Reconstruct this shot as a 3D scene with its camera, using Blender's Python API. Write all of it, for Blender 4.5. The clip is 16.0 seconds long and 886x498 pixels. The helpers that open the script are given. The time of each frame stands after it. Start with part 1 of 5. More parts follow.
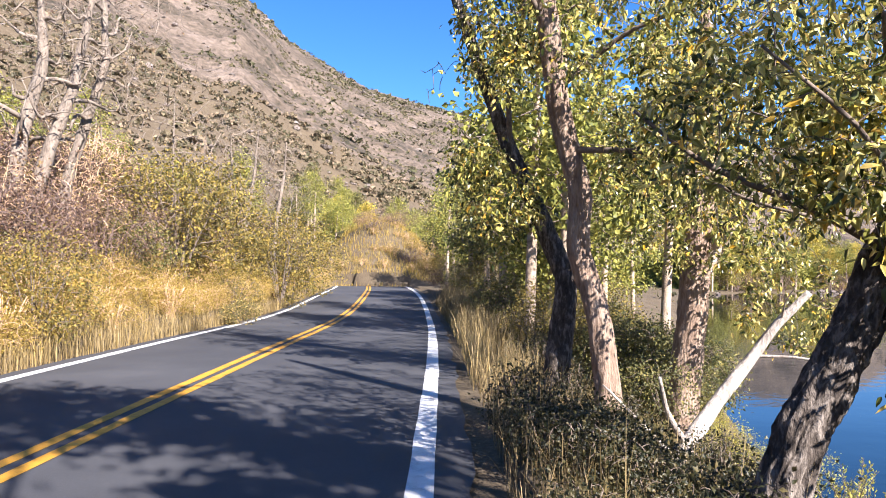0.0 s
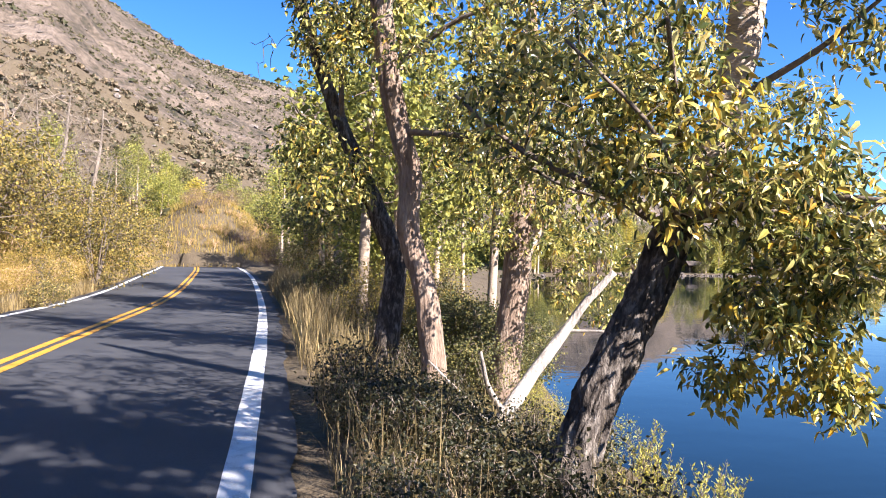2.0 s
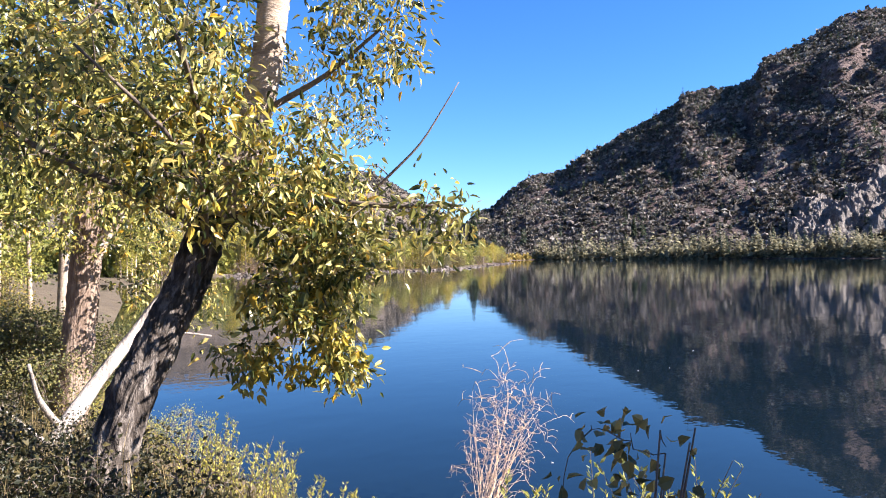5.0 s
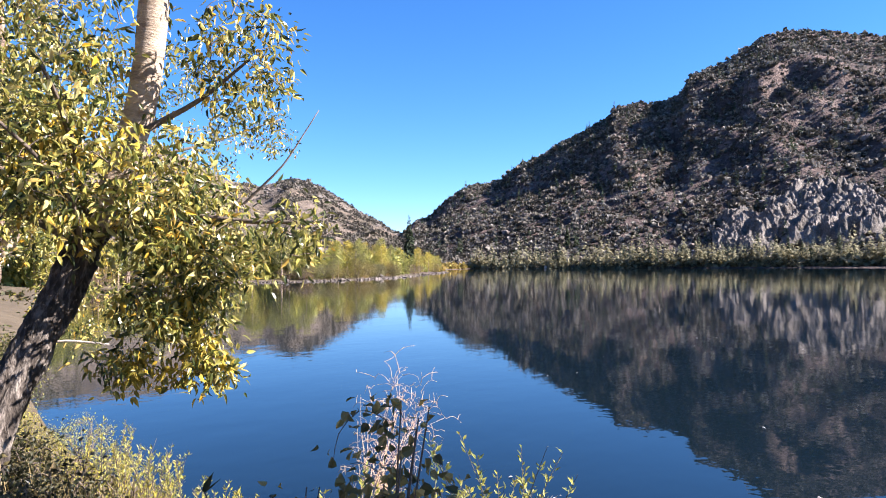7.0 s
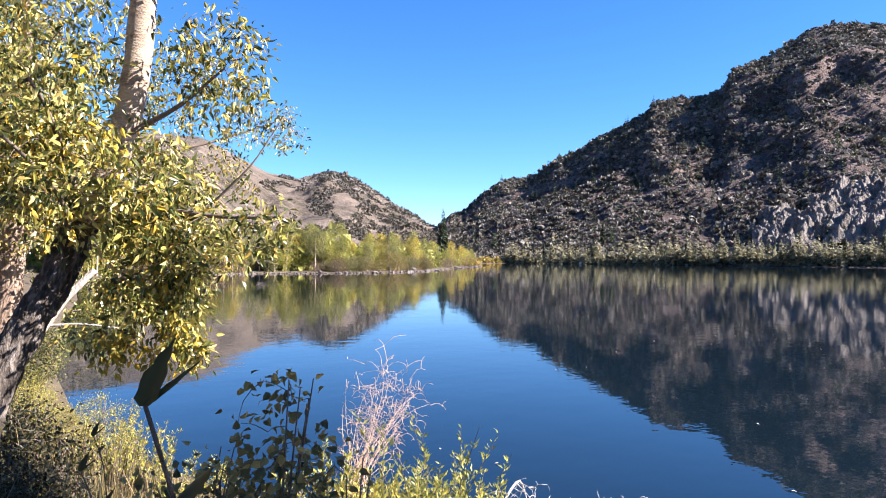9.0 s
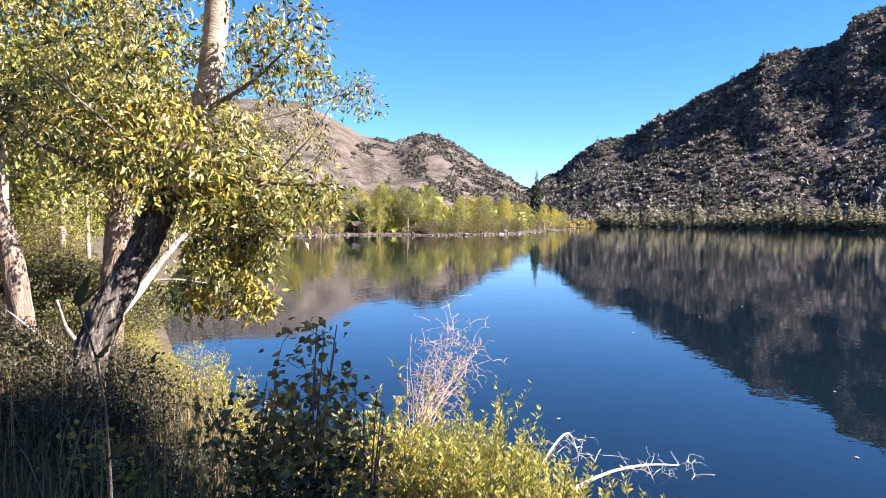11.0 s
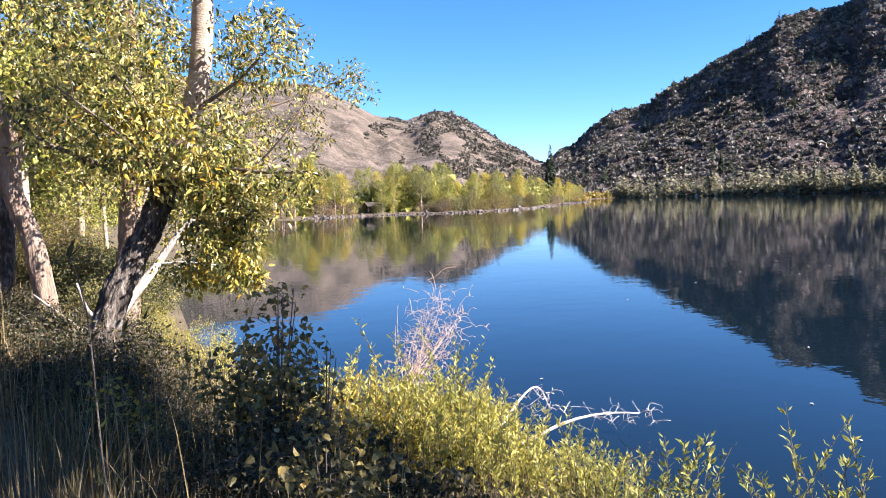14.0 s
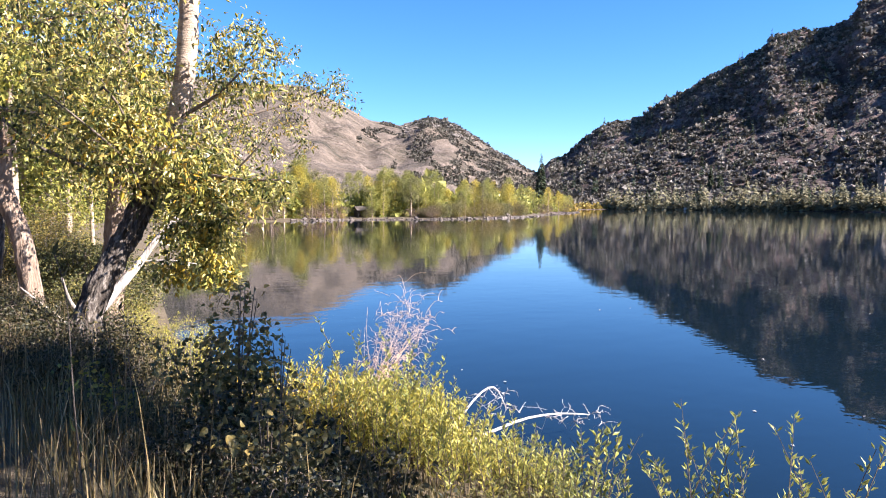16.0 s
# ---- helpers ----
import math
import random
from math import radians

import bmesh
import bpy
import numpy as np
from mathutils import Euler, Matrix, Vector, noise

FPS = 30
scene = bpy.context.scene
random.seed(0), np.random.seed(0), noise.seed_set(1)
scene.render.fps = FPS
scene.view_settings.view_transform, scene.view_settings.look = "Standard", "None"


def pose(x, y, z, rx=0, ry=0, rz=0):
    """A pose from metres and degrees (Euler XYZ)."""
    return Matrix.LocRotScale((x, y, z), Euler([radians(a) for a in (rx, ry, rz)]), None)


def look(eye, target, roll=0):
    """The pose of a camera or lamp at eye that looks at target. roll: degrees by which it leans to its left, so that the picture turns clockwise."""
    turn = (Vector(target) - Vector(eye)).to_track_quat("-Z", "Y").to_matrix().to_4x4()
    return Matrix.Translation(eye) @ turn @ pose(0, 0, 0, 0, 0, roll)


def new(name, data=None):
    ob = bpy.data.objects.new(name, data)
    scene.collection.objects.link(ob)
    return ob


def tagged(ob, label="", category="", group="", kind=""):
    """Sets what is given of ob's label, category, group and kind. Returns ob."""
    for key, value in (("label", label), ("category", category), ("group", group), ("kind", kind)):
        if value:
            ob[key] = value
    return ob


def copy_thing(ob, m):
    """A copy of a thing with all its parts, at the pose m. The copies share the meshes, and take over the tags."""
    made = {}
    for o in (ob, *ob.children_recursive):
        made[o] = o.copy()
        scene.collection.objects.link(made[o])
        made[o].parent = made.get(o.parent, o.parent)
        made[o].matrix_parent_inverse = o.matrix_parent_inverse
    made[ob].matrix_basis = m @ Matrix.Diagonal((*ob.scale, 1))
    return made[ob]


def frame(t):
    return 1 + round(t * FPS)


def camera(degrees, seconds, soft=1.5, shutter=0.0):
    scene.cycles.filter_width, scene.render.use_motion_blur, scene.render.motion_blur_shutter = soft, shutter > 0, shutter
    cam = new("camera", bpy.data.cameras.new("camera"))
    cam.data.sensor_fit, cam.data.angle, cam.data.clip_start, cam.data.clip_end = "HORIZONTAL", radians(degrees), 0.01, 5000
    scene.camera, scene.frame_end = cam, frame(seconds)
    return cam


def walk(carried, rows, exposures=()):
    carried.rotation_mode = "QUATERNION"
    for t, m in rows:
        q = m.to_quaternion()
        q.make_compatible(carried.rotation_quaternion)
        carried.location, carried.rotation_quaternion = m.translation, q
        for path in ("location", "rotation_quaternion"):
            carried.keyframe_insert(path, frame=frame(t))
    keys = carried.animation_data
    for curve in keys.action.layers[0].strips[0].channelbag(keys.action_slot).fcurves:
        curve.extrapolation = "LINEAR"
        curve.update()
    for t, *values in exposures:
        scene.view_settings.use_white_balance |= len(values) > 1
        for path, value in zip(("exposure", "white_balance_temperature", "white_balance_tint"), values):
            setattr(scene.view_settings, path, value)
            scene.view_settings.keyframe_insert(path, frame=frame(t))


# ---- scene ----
cam = camera(63.53, 16.0, 1.0)
walk(cam, [
    (0.0, pose(0.000, 0.000, 1.550, 91.57, -0.62, 0.03)),
    (0.5, pose(0.011, -0.020, 1.540, 91.41, -1.28, -1.04)),
    (1.0, pose(0.034, -0.039, 1.533, 91.14, -1.64, -3.39)),
    (1.5, pose(0.053, -0.053, 1.525, 90.73, -1.49, -7.48)),
    (2.0, pose(0.088, -0.075, 1.519, 90.31, -1.14, -12.94)),
    (2.5, pose(0.126, -0.110, 1.500, 90.00, -0.98, -19.04)),
    (3.0, pose(0.173, -0.175, 1.499, 89.87, -0.68, -25.95)),
    (3.5, pose(0.217, -0.239, 1.497, 90.04, -0.67, -32.55)),
    (4.0, pose(0.283, -0.343, 1.482, 90.34, -0.31, -37.47)),
    (4.5, pose(0.358, -0.497, 1.490, 90.48, 0.07, -41.12)),
    (5.0, pose(0.347, -0.690, 1.499, 90.55, 0.49, -43.56)),
    (5.2, pose(0.311, -0.786, 1.497, 90.60, 0.67, -44.55)),
    (7.3, pose(0.404, -1.638, 1.516, 91.23, 0.37, -48.64)),
    (8.0, pose(0.456, -1.904, 1.509, 91.05, 0.02, -48.18)),
    (8.5, pose(0.418, -2.159, 1.512, 90.93, -0.24, -47.18)),
    (9.0, pose(0.497, -2.372, 1.517, 90.73, -0.44, -45.77)),
    (9.7, pose(0.460, -2.708, 1.538, 89.90, -0.56, -43.31)),
    (11.8, pose(0.523, -3.163, 1.534, 86.39, -0.32, -36.46)),
    (12.5, pose(0.503, -3.356, 1.509, 85.76, 0.30, -36.21)),
    (13.0, pose(0.422, -3.604, 1.516, 85.53, 0.92, -36.53)),
    (13.5, pose(0.395, -3.864, 1.535, 85.58, 1.41, -36.88)),
    (14.0, pose(0.371, -4.126, 1.540, 85.87, 1.43, -37.04)),
    (14.5, pose(0.313, -4.362, 1.551, 86.17, 1.20, -37.15)),
    (15.0, pose(0.308, -4.618, 1.564, 86.38, 0.74, -37.50)),
    (15.5, pose(0.273, -4.763, 1.576, 86.39, 0.15, -37.76)),
    (16.0, pose(0.259, -4.850, 1.592, 86.36, -0.33, -37.74)),
], [(0.0, 2.02, 6000, 18.5), (5.0, 2.06, 5980, 18.5), (16.0, 2.11, 5980, 18.5)])

# ---- world, sun, exposure ----
SUN_AZ, SUN_EL = 143.0, 35.0          # degrees clockwise from +y, degrees up
world = bpy.data.worlds.new("sky")
scene.world = world
world.use_nodes = True
wn = world.node_tree.nodes
sky = wn.new("ShaderNodeTexSky")
sky.sky_type, sky.sun_disc = "NISHITA", False
sky.sun_elevation, sky.sun_rotation = radians(SUN_EL), radians(SUN_AZ)
sky.altitude, sky.air_density, sky.dust_density, sky.ozone_density = 2200, 1.0, 0.0, 5.0
wn["Background"].inputs["Strength"].default_value = 0.062
deep = wn.new("ShaderNodeHueSaturation")      # the film's deeper blue
deep.inputs["Saturation"].default_value = 1.18
world.node_tree.links.new(sky.outputs["Color"], deep.inputs["Color"])
world.node_tree.links.new(deep.outputs["Color"], wn["Background"].inputs["Color"])
sun = new("sun", bpy.data.lights.new("sun", "SUN"))
sun.data.energy, sun.data.angle, sun.data.color = 5.0, radians(0.53), (1.0, 0.92, 0.80)
sun_dir = Vector((math.sin(radians(SUN_AZ)) * math.cos(radians(SUN_EL)), math.cos(radians(SUN_AZ)) * math.cos(radians(SUN_EL)), math.sin(radians(SUN_EL))))
sun.matrix_world = look(sun_dir * 50, (0, 0, 0))
scene.view_settings.exposure = 2.12

WATER = -1.85
RNG = np.random.default_rng(7)


# ---- materials ----
def ramp_of(nt, colors):
    ramp = nt.nodes.new("ShaderNodeValToRGB")
    el = ramp.color_ramp.elements
    while len(el) < len(colors):
        el.new(0.5)
    for i, c in enumerate(colors):
        el[i].position = i / max(1, len(colors) - 1)
        el[i].color = (*c, 1)
    return ramp


def noise_of(nt, scale, detail=4.0, rough=0.55, stretch=None):
    geo = nt.nodes.new("ShaderNodeNewGeometry")
    n = nt.nodes.new("ShaderNodeTexNoise")
    n.inputs["Scale"].default_value, n.inputs["Detail"].default_value, n.inputs["Roughness"].default_value = scale, detail, rough
    if stretch:
        m = nt.nodes.new("ShaderNodeMapping")
        m.inputs["Scale"].default_value = stretch
        nt.links.new(geo.outputs["Position"], m.inputs["Vector"])
        nt.links.new(m.outputs["Vector"], n.inputs["Vector"])
    else:
        nt.links.new(geo.outputs["Position"], n.inputs["Vector"])
    return n


def surface(name, colors, scale=3.0, rough=0.85, bump=0.3, fine=40.0, spread=2.2, stretch=None, spec=0.3):
    """A rough natural surface: a ramp of colours over broad and fine noise, with fine relief."""
    m = bpy.data.materials.new(name)
    m.use_nodes = True
    nt = m.node_tree
    bsdf = nt.nodes["Principled BSDF"]
    a, b = noise_of(nt, scale, 5.0, 0.6, stretch), noise_of(nt, fine, 4.0, 0.65, stretch)
    mix = nt.nodes.new("ShaderNodeMath")
    mix.operation = "MULTIPLY_ADD"
    mix.inputs[1].default_value = 0.45
    half = nt.nodes.new("ShaderNodeMath")
    half.operation = "MULTIPLY"
    half.inputs[1].default_value = 0.55
    nt.links.new(a.outputs["Fac"], half.inputs[0])
    nt.links.new(b.outputs["Fac"], mix.inputs[0])
    nt.links.new(half.outputs[0], mix.inputs[2])
    wide = nt.nodes.new("ShaderNodeMapRange")
    wide.inputs["From Min"].default_value, wide.inputs["From Max"].default_value = 0.5 - 0.5 / spread, 0.5 + 0.5 / spread
    nt.links.new(mix.outputs[0], wide.inputs["Value"])
    ramp = ramp_of(nt, colors)
    nt.links.new(wide.outputs[0], ramp.inputs["Fac"])
    nt.links.new(ramp.outputs["Color"], bsdf.inputs["Base Color"])
    bsdf.inputs["Roughness"].default_value = rough
    bsdf.inputs["Specular IOR Level"].default_value = spec
    bp = nt.nodes.new("ShaderNodeBump")
    bp.inputs["Strength"].default_value, bp.inputs["Distance"].default_value = bump, 1.2 / fine
    nt.links.new(b.outputs["Fac"], bp.inputs["Height"])
    nt.links.new(bp.outputs["Normal"], bsdf.inputs["Normal"])
    return m


def leafy(name, colors, through_light=0.4, gloss=0.4):
    """Leaves: one colour for each leaf, with light passing through."""
    m = bpy.data.materials.new(name)
    m.use_nodes = True
    nt = m.node_tree
    bsdf = nt.nodes["Principled BSDF"]
    geo = nt.nodes.new("ShaderNodeNewGeometry")
    ramp = ramp_of(nt, colors)
    nt.links.new(geo.outputs["Random Per Island"], ramp.inputs["Fac"])
    nt.links.new(ramp.outputs["Color"], bsdf.inputs["Base Color"])
    bsdf.inputs["Roughness"].default_value = gloss
    bsdf.inputs["Specular IOR Level"].default_value = 0.36
    tr = nt.nodes.new("ShaderNodeBsdfTranslucent")
    lit = nt.nodes.new("ShaderNodeGamma")         # light that has passed through a leaf is paler
    lit.inputs["Gamma"].default_value = 0.72
    nt.links.new(ramp.outputs["Color"], lit.inputs["Color"])
    nt.links.new(lit.outputs["Color"], tr.inputs["Color"])
    mx = nt.nodes.new("ShaderNodeMixShader")
    mx.inputs["Fac"].default_value = through_light
    nt.links.new(bsdf.outputs[0], mx.inputs[1])
    nt.links.new(tr.outputs[0], mx.inputs[2])
    nt.links.new(mx.outputs[0], nt.nodes["Material Output"].inputs["Surface"])
    return m


M_ASPHALT = surface("asphalt", [(0.0314, 0.0325, 0.037), (0.0515, 0.0526, 0.0571), (0.0896, 0.0896, 0.093)], 0.35, 0.75, 0.25, 90.0, 2.4)
M_WHITE = surface("white_road_paint", [(0.315, 0.315, 0.306), (0.648, 0.648, 0.63), (0.72, 0.72, 0.702)], 6.0, 0.6, 0.2, 70.0, 2.6)
M_YELLOW = surface("yellow_road_paint", [(0.24, 0.13, 0.02), (0.52, 0.26, 0.025), (0.60, 0.32, 0.04)], 6.0, 0.6, 0.2, 70.0, 2.6)
M_SOIL = surface("dry_soil", [(0.0496, 0.0372, 0.0223), (0.0992, 0.0744, 0.0446), (0.149, 0.119, 0.0744)], 0.8, 0.95, 0.6, 14.0)
M_SLOPE_L = surface("sunlit_scrub_slope", [(0.0363, 0.0329, 0.0198), (0.125, 0.0955, 0.0692), (0.217, 0.168, 0.129)], 0.02, 0.95, 1.0, 0.3, 4.2)
M_SLOPE_R = surface("rocky_scree_slope", [(0.0275, 0.0187, 0.015), (0.0775, 0.0513, 0.0425), (0.181, 0.131, 0.11)], 0.03, 0.95, 1.0, 0.35, 4.2)
M_BARK_DARK = surface("furrowed_grey_bark", [(0.016, 0.0128, 0.0096), (0.068, 0.0544, 0.044), (0.288, 0.248, 0.208)], 9.0, 0.95, 1.0, 30.0, 3.2, (1, 1, 0.35))
M_BARK_TAN = surface("tan_cottonwood_bark", [(0.09, 0.06, 0.0413), (0.255, 0.18, 0.128), (0.39, 0.307, 0.232)], 6.0, 0.9, 0.8, 24.0, 2.4, (1, 1, 0.22))
M_BARK_PALE = surface("pale_aspen_bark", [(0.12, 0.0825, 0.0562), (0.375, 0.289, 0.21), (0.465, 0.383, 0.292)], 3.0, 0.8, 0.4, 22.0, 2.6, (0.7, 0.7, 2.2))
M_DEADWOOD = surface("bleached_deadwood", [(0.112, 0.088, 0.068), (0.352, 0.308, 0.26), (0.48, 0.44, 0.384)], 4.0, 0.85, 0.8, 30.0, 2.4, (1, 1, 0.3))
M_STEM = surface("weathered_pale_bark", [(0.0778, 0.0582, 0.0436), (0.213, 0.174, 0.136), (0.291, 0.252, 0.203)], 4.0, 0.9, 0.5, 26.0, 2.6, (1, 1, 0.4))
M_WHITETWIG = surface("bleached_white_twig", [(0.383, 0.306, 0.255), (0.561, 0.484, 0.425), (0.663, 0.612, 0.561)], 9.0, 0.85, 0.3, 40.0)
M_TWIG = surface("grey_brown_twig", [(0.066, 0.0495, 0.0363), (0.145, 0.112, 0.0858), (0.224, 0.185, 0.145)], 9.0, 0.9, 0.3, 40.0)
M_PINKTWIG = surface("bleached_pinkish_twig", [(0.26, 0.15, 0.085), (0.52, 0.35, 0.22), (0.64, 0.48, 0.34)], 9.0, 0.9, 0.3, 40.0, 2.2, None, 0.1)
# the darkest and palest leaf tones also paint in the crown's shade and glints
M_LEAF = leafy("cottonwood_leaves", [(0.0181, 0.0264, 0.00578), (0.0413, 0.0545, 0.0115), (0.0826, 0.0949, 0.0198), (0.181, 0.174, 0.0347), (0.289, 0.256, 0.0495), (0.413, 0.363, 0.0908), (0.528, 0.463, 0.181), (0.562, 0.314, 0.0206)], 0.24, 0.3)
M_LEAF_YEL = leafy("yellowing_leaves", [(0.12, 0.128, 0.0225), (0.27, 0.232, 0.0375), (0.42, 0.307, 0.0375), (0.51, 0.323, 0.03)], 0.3, 0.4)
M_ASPEN = leafy("aspen_leaves", [(0.208, 0.19, 0.0259), (0.362, 0.311, 0.0389), (0.518, 0.406, 0.0475), (0.64, 0.44, 0.0432)], 0.32, 0.5)
M_ASPEN_GRN = leafy("green_aspen_leaves", [(0.108, 0.126, 0.027), (0.19, 0.198, 0.0406), (0.288, 0.278, 0.054), (0.406, 0.36, 0.063)], 0.3, 0.5)
M_RUST = leafy("rusty_brush_leaves", [(0.0574, 0.0319, 0.0242), (0.115, 0.067, 0.0478), (0.173, 0.109, 0.0701), (0.255, 0.173, 0.0701)], 0.18, 0.6)
M_OLIVE = leafy("olive_brush_leaves", [(0.0462, 0.0528, 0.0198), (0.0858, 0.0924, 0.0297), (0.158, 0.145, 0.0396), (0.238, 0.198, 0.0528)], 0.2, 0.6)
M_WILLOW = leafy("willow_leaves", [(0.165, 0.182, 0.0413), (0.281, 0.264, 0.0495), (0.396, 0.347, 0.0578), (0.479, 0.387, 0.0578)], 0.34, 0.45)
M_DARKLEAF = leafy("dull_dark_leaves", [(0.0548, 0.0562, 0.0187), (0.125, 0.109, 0.0344), (0.235, 0.18, 0.0548), (0.5, 0.36, 0.109)], 0.22, 0.5)
M_GOLD = leafy("golden_dry_grass", [(0.224, 0.145, 0.033), (0.33, 0.224, 0.0462), (0.409, 0.29, 0.0726), (0.297, 0.238, 0.0396)], 0.35, 0.6)
M_AMBER = leafy("amber_leaves", [(0.0924, 0.0858, 0.0198), (0.224, 0.165, 0.033), (0.343, 0.224, 0.0396), (0.396, 0.29, 0.0528)], 0.28, 0.6)
M_STRAW = leafy("straw_grass", [(0.142, 0.101, 0.0416), (0.226, 0.167, 0.0713), (0.297, 0.226, 0.107), (0.333, 0.238, 0.0832)], 0.2, 0.6)
M_SLOPEBRUSH = leafy("tan_and_olive_brush", [(0.0535, 0.049, 0.0267), (0.098, 0.0846, 0.0446), (0.178, 0.138, 0.0802), (0.267, 0.196, 0.125)], 0.1, 0.7)
M_WEED = leafy("dry_weeds", [(0.0588, 0.0422, 0.0184), (0.126, 0.0907, 0.0378), (0.2, 0.143, 0.0588), (0.37, 0.277, 0.143)], 0.1, 0.6)
# olive leaves with the bank's shade put into their near-black colour
M_SHADEWEED = leafy("olive_bank_weed_leaves", [(0.00952, 0.0127, 0.00424), (0.0223, 0.0244, 0.00796), (0.0451, 0.0413, 0.0138), (0.0952, 0.0741, 0.0265)], 0.15, 0.5)
M_CONIFER = leafy("conifer_needles", [(0.02, 0.032, 0.016), (0.035, 0.05, 0.022), (0.055, 0.07, 0.03)], 0.15, 0.6)
M_SHOREWOOD = leafy("grey_shore_trees", [(0.0864, 0.0832, 0.0432), (0.194, 0.18, 0.101), (0.302, 0.27, 0.151), (0.374, 0.324, 0.18)], 0.3, 0.7)
M_SCRUB = leafy("scrub_on_slope", [(0.03, 0.0287, 0.0187), (0.0525, 0.0475, 0.0325), (0.09, 0.0775, 0.0575), (0.144, 0.122, 0.095)], 0.08, 0.8)
M_SAGE = leafy("pale_sage", [(0.0562, 0.0488, 0.0387), (0.131, 0.117, 0.0963), (0.219, 0.198, 0.165), (0.281, 0.254, 0.215)], 0.15, 0.8)
M_HILLSCRUB = leafy("olive_hill_scrub", [(0.04, 0.042, 0.018), (0.07, 0.068, 0.03), (0.115, 0.1, 0.048), (0.17, 0.135, 0.075)], 0.1, 0.8)
M_GRANITE = surface("weathered_granite", [(0.0556, 0.0445, 0.0364), (0.151, 0.129, 0.109), (0.283, 0.248, 0.218)], 0.12, 0.9, 1.0, 1.0, 3.0)
M_OLDWOOD = surface("grey_old_boards", [(0.0396, 0.0317, 0.0251), (0.0858, 0.0693, 0.0561), (0.145, 0.122, 0.102)], 3.0, 0.9, 0.5, 20.0)
M_BRUSHTWIG = surface("brown_brush_twig", [(0.0892, 0.0606, 0.051), (0.173, 0.124, 0.105), (0.268, 0.21, 0.178)], 9.0, 0.9, 0.3, 40.0)
M_DRYLEAF = leafy("olive_brown_weeds", [(0.0489, 0.0401, 0.0147), (0.0918, 0.0733, 0.0245), (0.152, 0.118, 0.039), (0.214, 0.165, 0.0585)], 0.15, 0.6)
M_BRUSHGOLD = leafy("golden_olive_leaves", [(0.066, 0.0607, 0.0165), (0.132, 0.109, 0.0264), (0.224, 0.168, 0.033), (0.317, 0.224, 0.0396)], 0.22, 0.6)
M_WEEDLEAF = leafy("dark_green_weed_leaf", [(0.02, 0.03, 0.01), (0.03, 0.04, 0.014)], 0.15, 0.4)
M_ROCK = surface("pale_granite", [(0.063, 0.0504, 0.0414), (0.153, 0.126, 0.106), (0.342, 0.297, 0.261)], 0.15, 0.9, 0.8, 1.2)


def water_material():
    m = bpy.data.materials.new("lake_water")
    m.use_nodes = True
    nt = m.node_tree
    b = nt.nodes["Principled BSDF"]
    b.inputs["Base Color"].default_value = (0.004, 0.009, 0.014, 1)
    b.inputs["Roughness"].default_value, b.inputs["IOR"].default_value = 0.015, 1.333
    a, c = noise_of(nt, 1.5, 3.0, 0.6, (0.7, 1.0, 1.0)), noise_of(nt, 0.2, 2.0, 0.5, (0.6, 1.0, 1.0))
    add = nt.nodes.new("ShaderNodeMath")
    add.operation = "MULTIPLY_ADD"
    add.inputs[1].default_value = 3.0
    nt.links.new(c.outputs["Fac"], add.inputs[0])
    nt.links.new(a.outputs["Fac"], add.inputs[2])
    bp = nt.nodes.new("ShaderNodeBump")
    bp.inputs["Strength"].default_value, bp.inputs["Distance"].default_value = 1.0, 0.0042
    nt.links.new(add.outputs[0], bp.inputs["Height"])
    nt.links.new(bp.outputs["Normal"], b.inputs["Normal"])
    return m


M_WATER = water_material()


# ---- building helpers ----
def mesh_of(name, verts, faces):
    me = bpy.data.meshes.new(name)
    v = np.asarray(verts, dtype=np.float32).reshape(-1, 3)
    if isinstance(faces, np.ndarray):
        flat, total = faces.ravel(), np.full(len(faces), faces.shape[1])
    else:
        flat, total = np.array([i for f in faces for i in f]), np.array([len(f) for f in faces])
    me.vertices.add(len(v))
    me.vertices.foreach_set("co", v.ravel())
    me.loops.add(len(flat))
    me.loops.foreach_set("vertex_index", flat.astype(np.int32))
    me.polygons.add(len(total))
    me.polygons.foreach_set("loop_start", (np.cumsum(total) - total).astype(np.int32))
    me.update(calc_edges=True)
    me.polygons.foreach_set("use_smooth", np.zeros(len(total), bool))
    return me


def thing(name, label, category, group="", at=(0, 0, 0)):
    ob = new(name)
    ob.location = at
    ob.empty_display_size = 0.1
    return tagged(ob, label, category, group)


def part(name, verts, faces, material, parent=None, label="", smooth=False, kind=""):
    me = mesh_of(name, verts, faces)
    me.materials.append(material)
    if smooth:
        me.shade_smooth()
    ob = new(name, me)
    if parent is not None:
        ob.parent = parent
    return tagged(ob, label, kind=kind)


